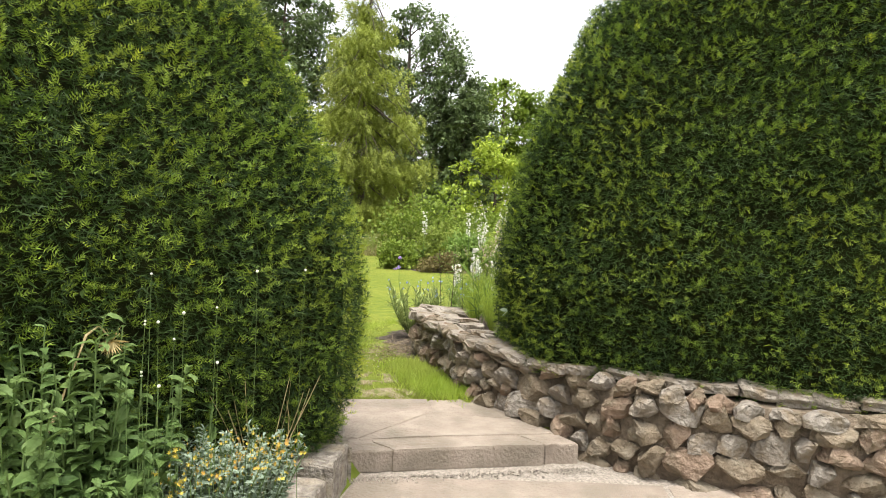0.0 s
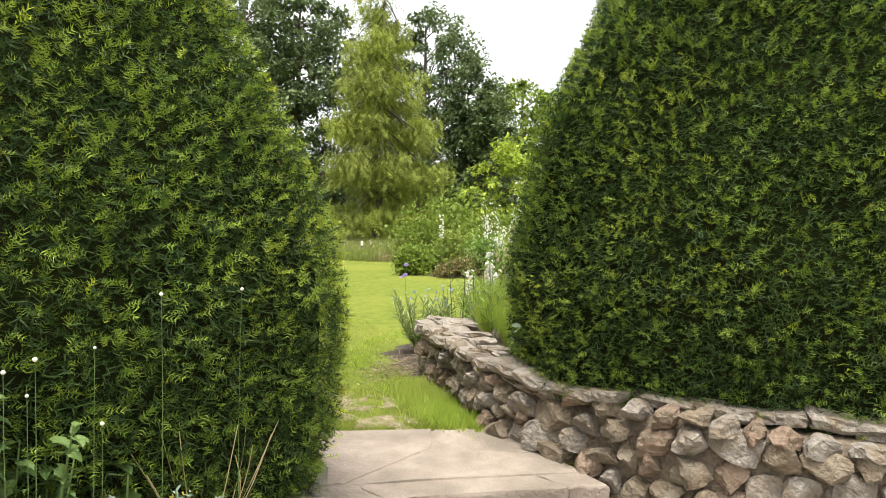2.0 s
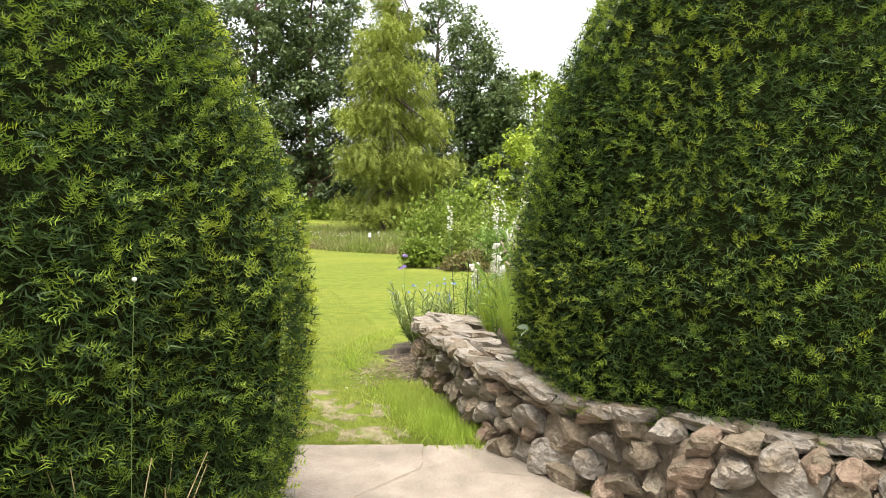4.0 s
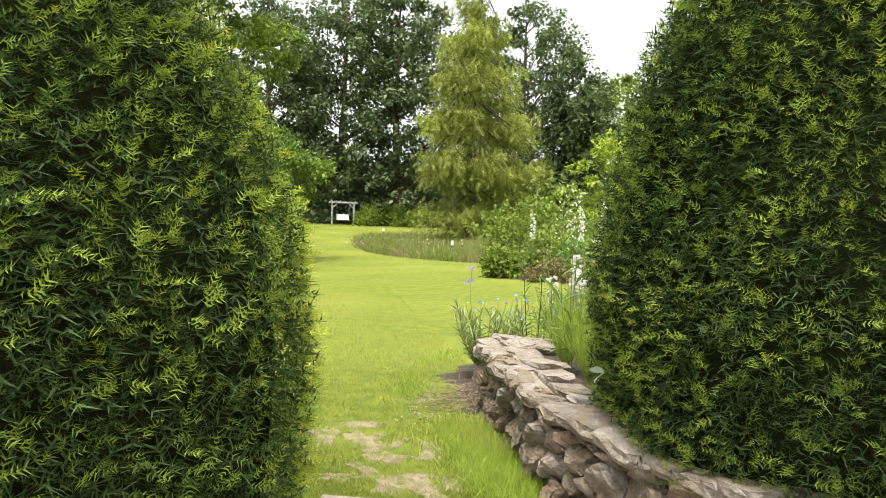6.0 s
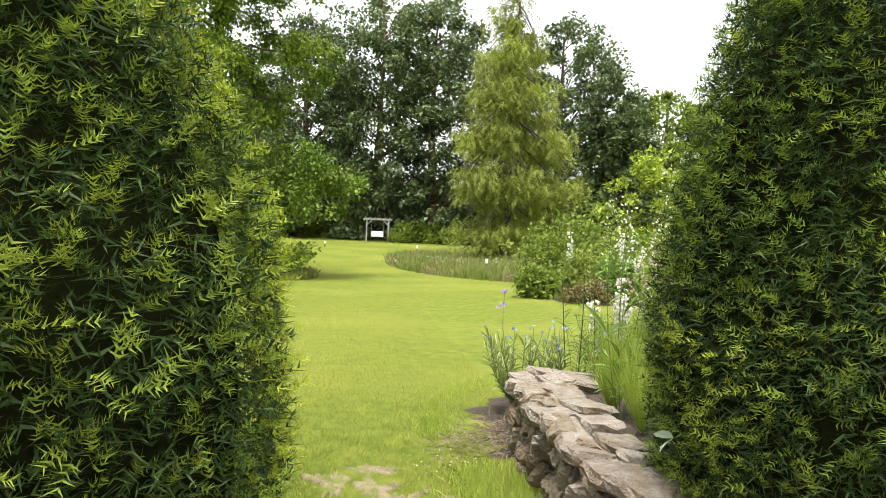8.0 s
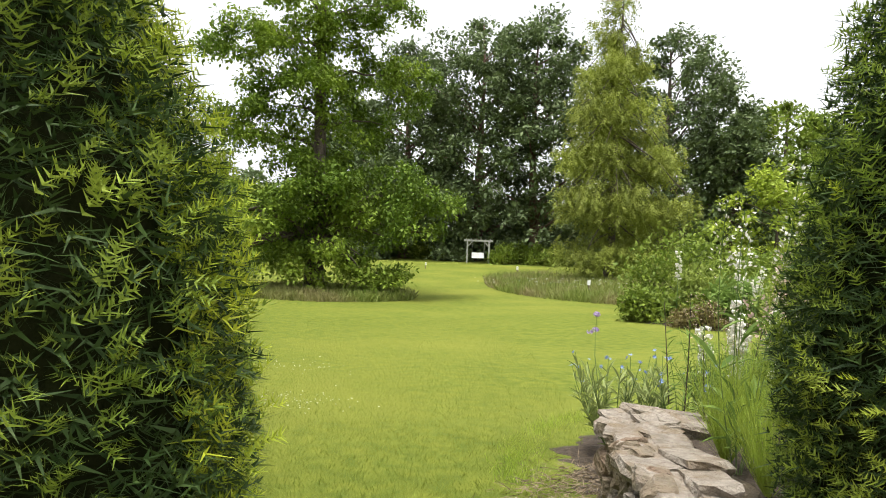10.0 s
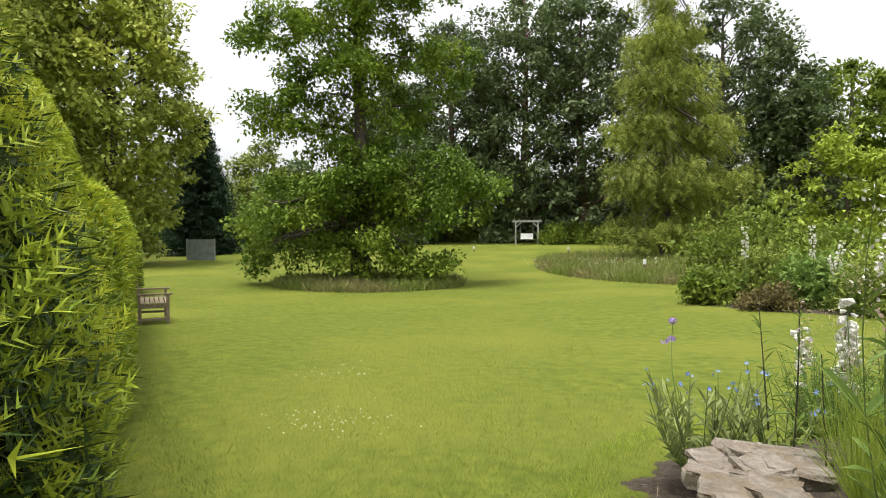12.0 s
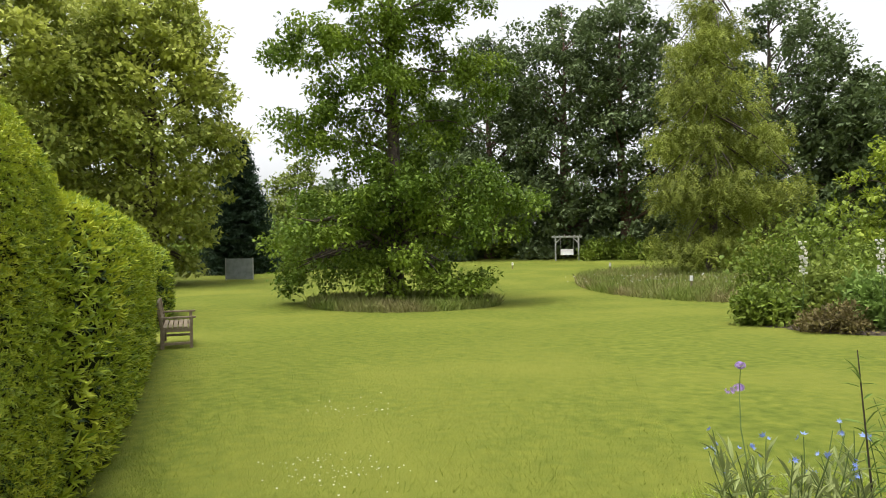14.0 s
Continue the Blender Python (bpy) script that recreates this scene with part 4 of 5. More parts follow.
# ---- garden swing ----
def swing(at, rz):
    ob = thing("garden_swing", at, "silvered timber arbour with a hanging white swing seat", "swing", rz=rz)
    for x in (-0.95, 0.95):
        for y in (-0.5, 0.5):
            bm = bmesh.new()
            part("post", box(bm, (0.12, 0.12, 2.0), Matrix.Translation((x, y, 1.0))), GREYWOOD, ob)
            bm = bmesh.new()
            part("brace", box(bm, (0.07, 0.07, 0.6), Matrix.Translation((x * 0.78, y, 1.68)) @ Matrix.Rotation(radians(45 if x < 0 else -45), 4, "Y")), GREYWOOD, ob)
    for y in (-0.5, 0.5):
        bm = bmesh.new()
        part("beam", box(bm, (2.5, 0.1, 0.14), Matrix.Translation((0, y, 2.0))), GREYWOOD, ob)
    for k in range(6):
        bm = bmesh.new()
        part("rafter", box(bm, (0.06, 1.5, 0.1), Matrix.Translation((-1.05 + k * 0.42, 0, 2.11))), GREYWOOD, ob)
    seat = bmesh.new()
    box(seat, (1.1, 0.5, 0.06), Matrix.Translation((0, 0, 0.5)))
    part("seat", seat, WHITE, ob, "white swing seat")
    bm = bmesh.new()
    part("backrest", box(bm, (1.1, 0.05, 0.45), Matrix.Translation((0, -0.26, 0.74))), WHITE, ob, "white swing backrest")
    for x in (-0.53, 0.53):
        mesh_of("chain", *tube([(x, 0, 0.5), (x, 0, 1.2), (x, 0, 2.0)], [0.015] * 3, 5), GREYWOOD, ob)
    return ob


swing((-29.2, 54.4, float(ground_z(-29.2, 54.4))), 211)


# ---- long grass ----
def grass(name, label, rings, n, size, mat, seed, stuff_kind="stuff", lean=0.5, shape=None, mound=0.0):
    """Blades over an ellipse (centre, radii, turn)."""
    rng = np.random.default_rng(seed)
    (cx, cy), (rx, ry), turn = rings
    q = np.sqrt(rng.uniform(0, 1, n))
    th = rng.uniform(0, 2 * np.pi, n)
    a, b = rx * q * np.cos(th), ry * q * np.sin(th)
    X = cx + a * math.cos(turn) - b * math.sin(turn)
    Y = cy + a * math.sin(turn) + b * math.cos(turn)
    P = np.column_stack([X, Y, ground_z(X, Y) + mound * (1 - q**2) - 0.01])
    D = np.column_stack([lean * rng.normal(size=(n, 2)), np.ones(n)])
    tv, tf = shape or (BLADE_V, BLADE_F)
    return tagged(mesh_of(name, *scatter(tv, tf, P, D, size * rng.uniform(0.5, 1.3, n), rng), mat), label, "grass", kind="stuff")


WIDE_V, WIDE_F = BLADE_V * np.array([1, 1.6, 1.5]), BLADE_F
grass("long_grass", "ring of uncut long grass under the tree", ((-17.6, 22.9), (3.6, 3.4), 0.0), 16000, 0.36, MEADOW, 71, shape=(WIDE_V, WIDE_F), mound=0.1)
grass("meadow_grass", "uncut flowering meadow grass beside the larch", ((-10.3, 35.3), (10.9, 5.8), 2.356), 26000, 0.45, MEADOW, 72, shape=(WIDE_V, WIDE_F))


# ---- flowering plants ----
LEAF2_V = np.array([(0, 0, 0), (0.3, 0.16, 0.05), (0.3, -0.16, 0.05), (0.65, 0.17, 0.03), (0.65, -0.17, 0.03), (1, 0, -0.1), (0.3, 0, 0.0), (0.65, 0, -0.02)])
LEAF2_F = np.array([(0, 6, 1), (0, 2, 6), (1, 6, 7), (1, 7, 3), (6, 2, 4), (6, 4, 7), (3, 7, 5), (7, 4, 5)])
ang6 = np.linspace(0, 2 * np.pi, 12, endpoint=False)
ROSE_V = np.vstack([[(0.06, 0, 0)], np.column_stack([np.where(np.arange(12) % 2, 0.28, 0.12), np.where(np.arange(12) % 2, 0.5, 0.22) * np.cos(ang6), np.where(np.arange(12) % 2, 0.5, 0.22) * np.sin(ang6)])])
ROSE_F = np.array([(0, 1 + j, 1 + (j + 1) % 12) for j in range(12)])
bell_r, bell_x = [0.1, 0.3, 0.34, 0.48], [0, 0.3, 0.8, 1.0]
BELL_V = np.array([(x, r * math.cos(a), r * math.sin(a)) for x, r in zip(bell_x, bell_r) for a in np.linspace(0, 2 * np.pi, 6, endpoint=False)])
BELL_F = np.array([f for i in range(3) for j in range(6) for f in ((i * 6 + j, i * 6 + (j + 1) % 6, (i + 1) * 6 + (j + 1) % 6), (i * 6 + j, (i + 1) * 6 + (j + 1) % 6, (i + 1) * 6 + j))])
def ball(n=6):
    V = [(0.5 * math.cos(b), 0.5 * math.sin(b) * math.cos(a), 0.5 * math.sin(b) * math.sin(a)) for b in np.linspace(0.05, math.pi - 0.05, n) for a in np.linspace(0, 2 * math.pi, 2 * n, endpoint=False)]
    F = []
    for i in range(n - 1):
        for j in range(2 * n):
            p, q, r, t = i * 2 * n + j, i * 2 * n + (j + 1) % (2 * n), (i + 1) * 2 * n + (j + 1) % (2 * n), (i + 1) * 2 * n + j
            F += [(p, q, r), (p, r, t)]
    return np.array(V), np.array(F)



PURPLE = leafy("purple_petals", (0.36, 0.22, 0.6), (0.58, 0.42, 0.82), translucent=0.3)
BLUE = leafy("blue_petals", (0.16, 0.25, 0.7), (0.35, 0.45, 0.85), translucent=0.3)
CREAM = leafy("white_petals", (0.62, 0.6, 0.52), (0.82, 0.8, 0.74), translucent=0.3)
PINKISH = leafy("pale_pink_plumes", (0.45, 0.32, 0.26), (0.62, 0.5, 0.42), translucent=0.3)
YELLOW = leafy("yellow_flowers", (0.5, 0.42, 0.06), (0.62, 0.5, 0.1), c3=(0.5, 0.26, 0.06), scale3=6, translucent=0.2)
DRYSTALK = material("dry_stalk", (0.36, 0.27, 0.13), (0.5, 0.4, 0.22), 12, 0.8)
STRAWYELLOW = material("withered_petals", (0.5, 0.38, 0.16), (0.62, 0.5, 0.24), 30, 0.8)
DRYLITTER = material("dry_litter", (0.14, 0.1, 0.06), (0.3, 0.24, 0.16), 30, 0.9)
GREENSTALK = material("green_stalk", (0.07, 0.12, 0.03), (0.13, 0.19, 0.05), 12, 0.7)
DARKSTALK = material("dark_stalk", (0.03, 0.025, 0.018), (0.06, 0.05, 0.03), 12, 0.7)
SAGE = leafy("sage_leaves", (0.19, 0.24, 0.08), (0.38, 0.43, 0.17))
BLUEGREY = leafy("blue_grey_leaves", (0.18, 0.24, 0.17), (0.32, 0.39, 0.29))
DOCK = leafy("broad_leaves", (0.06, 0.11, 0.03), (0.13, 0.2, 0.055), (0.15, 0.215, 0.065), 3)
BROWNLEAF = leafy("brown_red_leaves", (0.11, 0.085, 0.035), (0.2, 0.17, 0.06))
SPIKY = leafy("bright_green_leaves", (0.12, 0.2, 0.04), (0.24, 0.34, 0.08))


def plant(name, label, at, z, n, h, spread, seed, leaf=None, leaf_n=0, leaf_size=0.1, leaf_shape=None, leaf_span=(0.05, 0.9), leaf_up=0.5, stalk=None,
          flower=None, flower_shape=None, flower_n=1, flower_size=0.03, flower_span=(0.97, 1.0), flower_out=0.02, flower_drop=0.0, bend=0.12, thick=0.004, category="plant", root=0.08):
    """A clump of stalks with leaves along them and flowers at or below their tips."""
    rng = np.random.default_rng(seed)
    ob = thing(name, (*at, z), label, category)
    lines = []
    for k in range(n):
        a = rng.uniform(0, 2 * np.pi)
        q = math.sqrt(rng.uniform(0, 1))
        b0 = np.array([math.cos(a), math.sin(a), 0]) * q * spread * root / 0.1 * 0.1
        top = b0 + np.array([math.cos(a) * q * spread, math.sin(a) * q * spread, h * rng.uniform(0.7, 1.1)])
        t = np.linspace(0, 1, 6)[:, None]
        side = np.array([*rng.normal(size=2), 0]) * bend * h
        lines.append(b0 * (1 - t) + top * t + side * (t**2) * 0.5 + np.array([math.cos(a), math.sin(a), 0]) * 0.1 * spread * np.sin(np.pi * t))
    L = np.array(lines)
    for k in range(min(n, 14)):
        mesh_of("stalk", *tube(L[k], np.linspace(thick, thick * 0.5, 6), 5), stalk or GREENSTALK, ob)
    if n > 14:
        tagged(mesh_of("stalk_mass", *join([tube(q, np.linspace(thick, thick * 0.5, 6), 4) for q in L[14:]]), stalk or GREENSTALK, ob), kind="stuff")

    def on(m, span):
        k = rng.integers(0, n, m)
        t = rng.uniform(span[0], span[1], m) * 4.999
        i = t.astype(int)
        f = (t - i)[:, None]
        return L[k, i] * (1 - f) + L[k, i + 1] * f, t / 5

    if leaf:
        P, t = on(leaf_n, leaf_span)
        D = np.column_stack([rng.normal(size=(leaf_n, 2)), leaf_up + 0.3 * rng.normal(size=leaf_n)])
        tv, tf = leaf_shape or (LEAF2_V, LEAF2_F)
        tagged(mesh_of("leaves", *scatter(tv, tf, P, D, leaf_size * rng.uniform(0.5, 1.2, leaf_n) * (1.15 - 0.5 * t), rng, up=np.array([0, 0, 1.0])), leaf, ob), kind="stuff")
    if flower:
        m = flower_n * n
        P, t = on(m, flower_span)
        out = unit(np.column_stack([rng.normal(size=(m, 2)), 0.6 + rng.normal(size=m) * 0.3 - 2.0 * flower_drop]))
        tv, tf = flower_shape or (ROSE_V, ROSE_F)
        P = P + out * flower_out
        S = flower_size * rng.uniform(0.7, 1.2, m)
        if m <= 40:
            for k in range(m):
                mesh_of("flower", *scatter(tv, tf, P[k:k + 1], out[k:k + 1], S[k:k + 1], rng), flower, ob)
        else:
            tagged(mesh_of("blossom", *scatter(tv, tf, P, out, S, rng), flower, ob), kind="stuff")
    return ob


def leaf_shape(width, teeth=0.0, droop=0.25, n=6, cup=0.12):
    """A leaf with a midrib, a wavy or toothed rim and a drooping tip."""
    V, F = [], []
    for i in range(n + 1):
        t = i / n
        w = width * math.sin(math.pi * min(t * 0.93 + 0.07, 1)) ** 0.8 * (1 + teeth * (1 if i % 2 else -1))
        z = 0.12 * math.sin(2.4 * t) - droop * t * t
        V += [(t, 0, z), (t + 0.03, w, z + cup * w / max(width, 1e-3) * (0.8 + 0.5 * math.sin(9 * t))), (t + 0.03, -w, z + cup * w / max(width, 1e-3) * (0.8 + 0.5 * math.sin(8 * t + 1)))]
    for i in range(n):
        a, b = 3 * i, 3 * i + 3
        F += [(a, b, b + 1), (a, b + 1, a + 1), (a, a + 2, b + 2), (a, b + 2, b)]
    return np.array(V), np.array(F)


NETTLE, CRINKLED = leaf_shape(0.27, 0.14, 0.3), leaf_shape(0.42, 0.08, 0.35, 8, 0.1)
NARROW_V = LEAF2_V * np.array([1, 0.42, 1])
STRAP = (BLADE_V * np.array([1, 0.085, 1.5]), BLADE_F)
# near bed beside the wall's end
plant("cornflower", "clump of narrow grey-green leaves with small blue flowers", (-1.3, 8.55), 0.05, 26, 0.62, 0.32, 501, SAGE, 520, 0.15, (NARROW_V, LEAF2_F), (0.02, 0.85), 1.2, flower=BLUE, flower_n=1, flower_size=0.035)
plant("cornflower", "clump of narrow grey-green leaves with small blue flowers", (-0.95, 8.8), 0.05, 18, 0.6, 0.28, 502, SAGE, 260, 0.14, (NARROW_V, LEAF2_F), (0.02, 0.85), 1.2, flower=BLUE, flower_n=1, flower_size=0.035)
lilac = thing("purple_flower", (-1.42, 8.6, 0.1), "tall thin stalk with two lilac flower heads", "flower")
mesh_of("stalk", *tube([(0, 0, 0), (-0.03, 0.05, 0.3), (-0.09, 0.1, 0.55), (-0.11, 0.15, 0.72), (-0.1, 0.14, 0.83)], [0.004, 0.004, 0.003, 0.002, 0.002], 5), GREENSTALK, lilac)
rng_l = np.random.default_rng(9)
for c, nn in (((-0.1, 0.14, 0.84), 26), ((-0.12, 0.18, 0.725), 22), ((-0.16, 0.18, 0.705), 12)):
    P = np.array(c) + 0.02 * unit(rng_l.normal(size=(nn, 3))) * np.array([1, 1, 0.6])
    mesh_of("flower_head", *scatter(ROSE_V, ROSE_F, P, P - np.array(c) + 0.004, 0.02, rng_l), PURPLE, lilac, "lilac flower head")
for k, (x, y, hh) in enumerate([(-0.98, 8.67, 0.85), (-0.8, 8.28, 0.95), (-0.5, 8.5, 0.9), (-0.62, 8.0, 0.6)]):
    plant("dark_stemmed_plant", "upright plant with a dark stem and small leaves", (x, y), 0.4, 1, hh, 0.05, 510 + k, SPIKY, 26, 0.11, (NARROW_V, LEAF2_F), (0.1, 1.0), 0.5, stalk=DARKSTALK, bend=0.08, thick=0.005)
for k, (x, y, hh) in enumerate([(-0.95, 9.6, 0.85), (-0.75, 9.45, 1.0), (-0.55, 9.8, 0.9), (-0.3, 9.4, 1.05), (-0.85, 9.95, 0.7), (-0.15, 8.9, 1.0), (0.2, 9.6, 1.1), (-0.62, 9.2, 0.95), (-0.4, 9.0, 0.85), (-0.05, 9.7, 1.15)]):
    plant("foxglove", "white foxglove spire with hanging bell flowers", (x, y), 0.2, 1, hh, 0.08, 520 + k, SPIKY, 14, 0.2, None, (0.0, 0.4), 0.4, flower=CREAM, flower_shape=(BELL_V, BELL_F), flower_n=34, flower_size=0.043, flower_span=(0.42, 1.0), flower_out=0.014, flower_drop=0.55, thick=0.007)
for k, (x, y, hh, nn) in enumerate([(-0.42, 7.5, 0.6, 150), (-0.2, 7.15, 0.62, 150), (-0.1, 7.7, 0.7, 150), (-0.35, 8.0, 0.55, 110), (0.15, 7.3, 0.75, 120), (-0.5, 7.85, 0.4, 80), (0.1, 8.4, 0.8, 120)]):
    plant("ornamental_grass", "tuft of long fresh green grass behind the wall", (x, y), 0.42, 30, hh * 0.95, 0.24, 540 + k, TALL_GRASS, int(nn * 2.2), hh * 0.6, STRAP, (0.0, 0.3), 2.1, stalk=TALL_GRASS, bend=0.2, thick=0.002, category="grass")
plant("plume_grass", "tall arching stems with silvery white plumes", (-0.35, 7.35), 0.42, 5, 1.28, 0.24, 560, SPIKY, 50, 0.2, (NARROW_V, LEAF2_F), (0.05, 0.7), 0.8, flower=CREAM, flower_shape=(LEAF_V, LEAF_F), flower_n=42, flower_size=0.022, flower_span=(0.72, 1.0), flower_out=0.035, thick=0.003)
plant("pink_plumes", "airy clump of fading pale pink flower plumes", (0.0, 8.1), 0.42, 22, 0.95, 0.4, 561, SPIKY, 160, 0.12, (NARROW_V, LEAF2_F), (0.1, 0.7), 0.8, flower=PINKISH, flower_shape=(LEAF_V, LEAF_F), flower_n=50, flower_size=0.03, flower_span=(0.62, 1.0), flower_out=0.05)
for k, (x, y, hh) in enumerate([(-0.7, 8.9, 0.5), (-0.45, 9.25, 0.62), (-0.15, 8.75, 0.6), (0.1, 9.2, 0.75), (-0.8, 9.35, 0.5), (0.3, 8.8, 0.8)]):
    plant("bed_perennial", "leafy bright green perennial between the foxgloves", (x, y), 0.25, 22, hh, 0.3, 570 + k, SPIKY, 620, 0.09, (NARROW_V, LEAF2_F), (0.1, 1.0), 0.5, category="plant", thick=0.003)
for k, (x, y, hh) in enumerate([(-0.25, 8.35, 0.85), (0.05, 8.0, 0.95), (-0.5, 8.25, 0.7)]):
    plant("seeding_grass", "airy grass with fine pale seed heads", (x, y), 0.4, 24, hh, 0.3, 580 + k, TALL_GRASS, 60, 0.3, STRAP, (0.0, 0.4), 1.6, stalk=TALL_GRASS, flower=PINKISH, flower_shape=(LEAF_V, LEAF_F), flower_n=14, flower_size=0.012, flower_span=(0.8, 1.0), flower_out=0.015, thick=0.0014, bend=0.25, category="grass")
plant("white_rose", "leafy bush with small creamy white flowers", (0.6, 9.2), 0.3, 26, 1.45, 0.6, 562, SPIKY, 900, 0.1, None, (0.15, 1.0), 0.3, flower=CREAM, flower_n=3, flower_size=0.045, flower_span=(0.6, 1.0), flower_out=0.08, category="bush")

# far border across the lawn
border = [((-4.6, 20.6), 0.9, 1.05, MIDGREEN, 2600, 0.16, "rounded grey-green bush at the border corner"), ((-3.7, 21.4), 1.0, 1.35, GREYGREEN, 2600, 0.18, "tall grey-green perennial clump in the border"),
          ((-3.3, 19.5), 0.75, 0.6, BROWNLEAF, 1800, 0.1, "low brown-red leafy mound at the border edge"), ((-2.6, 20.6), 1.0, 1.2, SPIKY, 2400, 0.2, "bright green leafy clump in the border"),
          ((-1.3, 19.8), 1.1, 1.3, GREYGREEN, 2400, 0.15, "pale green flowering perennial clump"), ((0.4, 20.2), 1.3, 1.7, SPIKY, 2400, 0.2, "bright green leafy clump in the border"),
          ((2.2, 20.4), 1.4, 1.8, GREYGREEN, 2200, 0.2, "grey-green perennial clump in the border"), ((-2.2, 23.6), 2.0, 2.1, BRIGHT, 3200, 0.2, "large green rose bush in the border"),
          ((0.4, 23.5), 2.2, 2.3, GREYGREEN, 3200, 0.2, "large pale green rose bush"), ((3.4, 23.5), 2.4, 3.1, MIDGREEN, 3000, 0.22, "large green bush in the border"),
          ((-4.6, 25.4), 1.6, 1.6, MIDGREEN, 3000, 0.2, "dark green bush beside the meadow"), ((-7.0, 28.4), 2.7, 3.3, MIDGREEN, 4200, 0.22, "dark green bush beside the larch"),
          ((-4.4, 29.0), 2.4, 2.0, MIDGREEN, 3200, 0.26, "large dark green bush in the border"), ((-0.5, 29.0), 2.8, 2.9, MIDGREEN, 3000, 0.28, "large green bush in the border"), ((3.5, 30), 3.0, 4.0, DARKLEAF, 3000, 0.3, "large dark green bush in the border"), ((7.5, 26), 3.5, 4.5, MIDGREEN, 3000, 0.3, "large green bush in the border")]
for k, (at, r, hh, mat, nn, size, lab) in enumerate(border):
    shrub("shrub", lab, (at[0] + (0.1 if at[1] < 22 else 1.4), at[1]), r, hh, mat, int(nn * 1.4), size * 0.78, 600 + k, clumps=26)
flat_patch("bed_soil", [(-5.3, 20.9), (-4.4, 19.8), (-2.8, 19.0), (-0.4, 18.9), (2.0, 18.8), (6.0, 19.0), (6.0, 24.0), (0.0, 25.0), (-5.0, 23.0)], SOIL, "dark soil along the far border edge", "soil", lift=0.03, rough=0.01, seed=6)
for k, (x, y, hh) in enumerate([(-2.35, 19.9, 1.75), (-2.1, 19.7, 1.55), (-1.9, 20.0, 1.7), (-3.9, 20.6, 1.9), (-0.4, 19.4, 1.5)]):
    plant("foxglove", "tall creamy flower spire in the far border", (x, y), -0.3, 1, hh, 0.1, 640 + k, SPIKY, 14, 0.25, None, (0.0, 0.5), 0.4, flower=CREAM, flower_shape=(BELL_V, BELL_F), flower_n=34, flower_size=0.055, flower_span=(0.65, 1.0), flower_drop=0.4, thick=0.012)
plant("white_rose", "clump of white flowers in the far border", (0.2, 22.0), -0.3, 30, 2.5, 1.3, 650, MIDGREEN, 500, 0.2, None, (0.3, 1.0), 0.3, flower=CREAM, flower_n=2, flower_size=0.09, flower_span=(0.75, 1.0), flower_out=0.15, category="bush")
plant("pale_flower_clump", "clump of pale pinkish flower stalks", (-1.5, 19.1), -0.3, 26, 1.0, 0.4, 651, SPIKY, 260, 0.16, (NARROW_V, LEAF2_F), (0.1, 0.9), 0.8, flower=PINKISH, flower_n=6, flower_size=0.05, flower_span=(0.6, 1.0))

# plants beside the lower path
flat_patch("bed_soil", [(-0.95, 2.0), (-0.92, 3.2), (-0.95, 4.4), (-1.2, 4.9), (-1.6, 4.3), (-2.0, 3.2), (-2.2, 2.0), (-1.6, 1.6)], SOIL, "dark soil of the bed under the hedge", "soil", z=0.06, lift=0.03, rough=0.015, seed=9)
for k, (x, y, hh, nn) in enumerate([(-1.42, 3.22, 1.02, 11), (-1.2, 3.1, 0.92, 11), (-1.2, 3.45, 0.72, 11), (-1.12, 2.8, 0.85, 11), (-1.4, 2.9, 1.02, 11), (-1.05, 3.2, 0.66, 10), (-1.0, 2.95, 0.7, 10), (-1.3, 3.3, 0.85, 10)]):
    plant("leafy_plant", "bushy green plant with pointed toothed leaves", (x, y), 0.07, nn, hh, 0.2, 700 + k, DOCK, nn * 34, 0.098, NETTLE, (0.12, 1.0), 0.2, bend=0.1, thick=0.005)
plant("broad_leaved_plant", "low plant with very broad crinkled green leaves", (-1.08, 3.66), 0.07, 7, 0.5, 0.18, 720, DOCK, 15, 0.22, CRINKLED, (0.4, 1.0), 0.4, thick=0.008)
for k, (x, y) in enumerate([(-1.0, 3.45), (-0.92, 3.35), (-0.9, 3.65), (-0.84, 3.5), (-0.78, 3.68), (-0.98, 3.6)]):
    plant("spurge", "low blue-grey succulent clump with yellow and orange heads", (x, y), 0.07, 34, 0.42, 0.16, 730 + k, BLUEGREY, 2200, 0.042, None, (0.2, 1.0), 0.5, flower=YELLOW, flower_n=3, flower_size=0.024 if k % 3 == 1 else 0.015, flower_span=(0.85, 1.0), thick=0.004)
for k, (x, y, hh, nn) in enumerate([(-0.86, 2.97, 1.15, 6), (-0.71, 3.41, 1.37, 1), (-0.66, 3.8, 1.23, 1), (-0.775, 3.26, 1.1, 2), (-0.84, 3.1, 0.98, 3)]):
    plant("white_button_flower", "thin stalks with tiny round white flower heads", (x, y), 0.07, nn, hh, 0.06, 740 + k, stalk=GREENSTALK, flower=CREAM, flower_shape=ball(), flower_n=1, flower_size=0.01, flower_out=0.0, thick=0.0014, bend=0.04)
plant("dry_stalks", "dry straw-coloured stalks and grass in the bed", (-1.0, 4.1), 0.07, 14, 0.62, 0.3, 750, TALL_GRASS, 60, 0.26, STRAP, (0.0, 0.3), 1.5, stalk=DRYSTALK, bend=0.3, thick=0.003)
seed_head = thing("withered_flower", (-1.36, 2.93, 0.09), "bent pale stalk with a withered yellow flower head", "flower", rz=72)
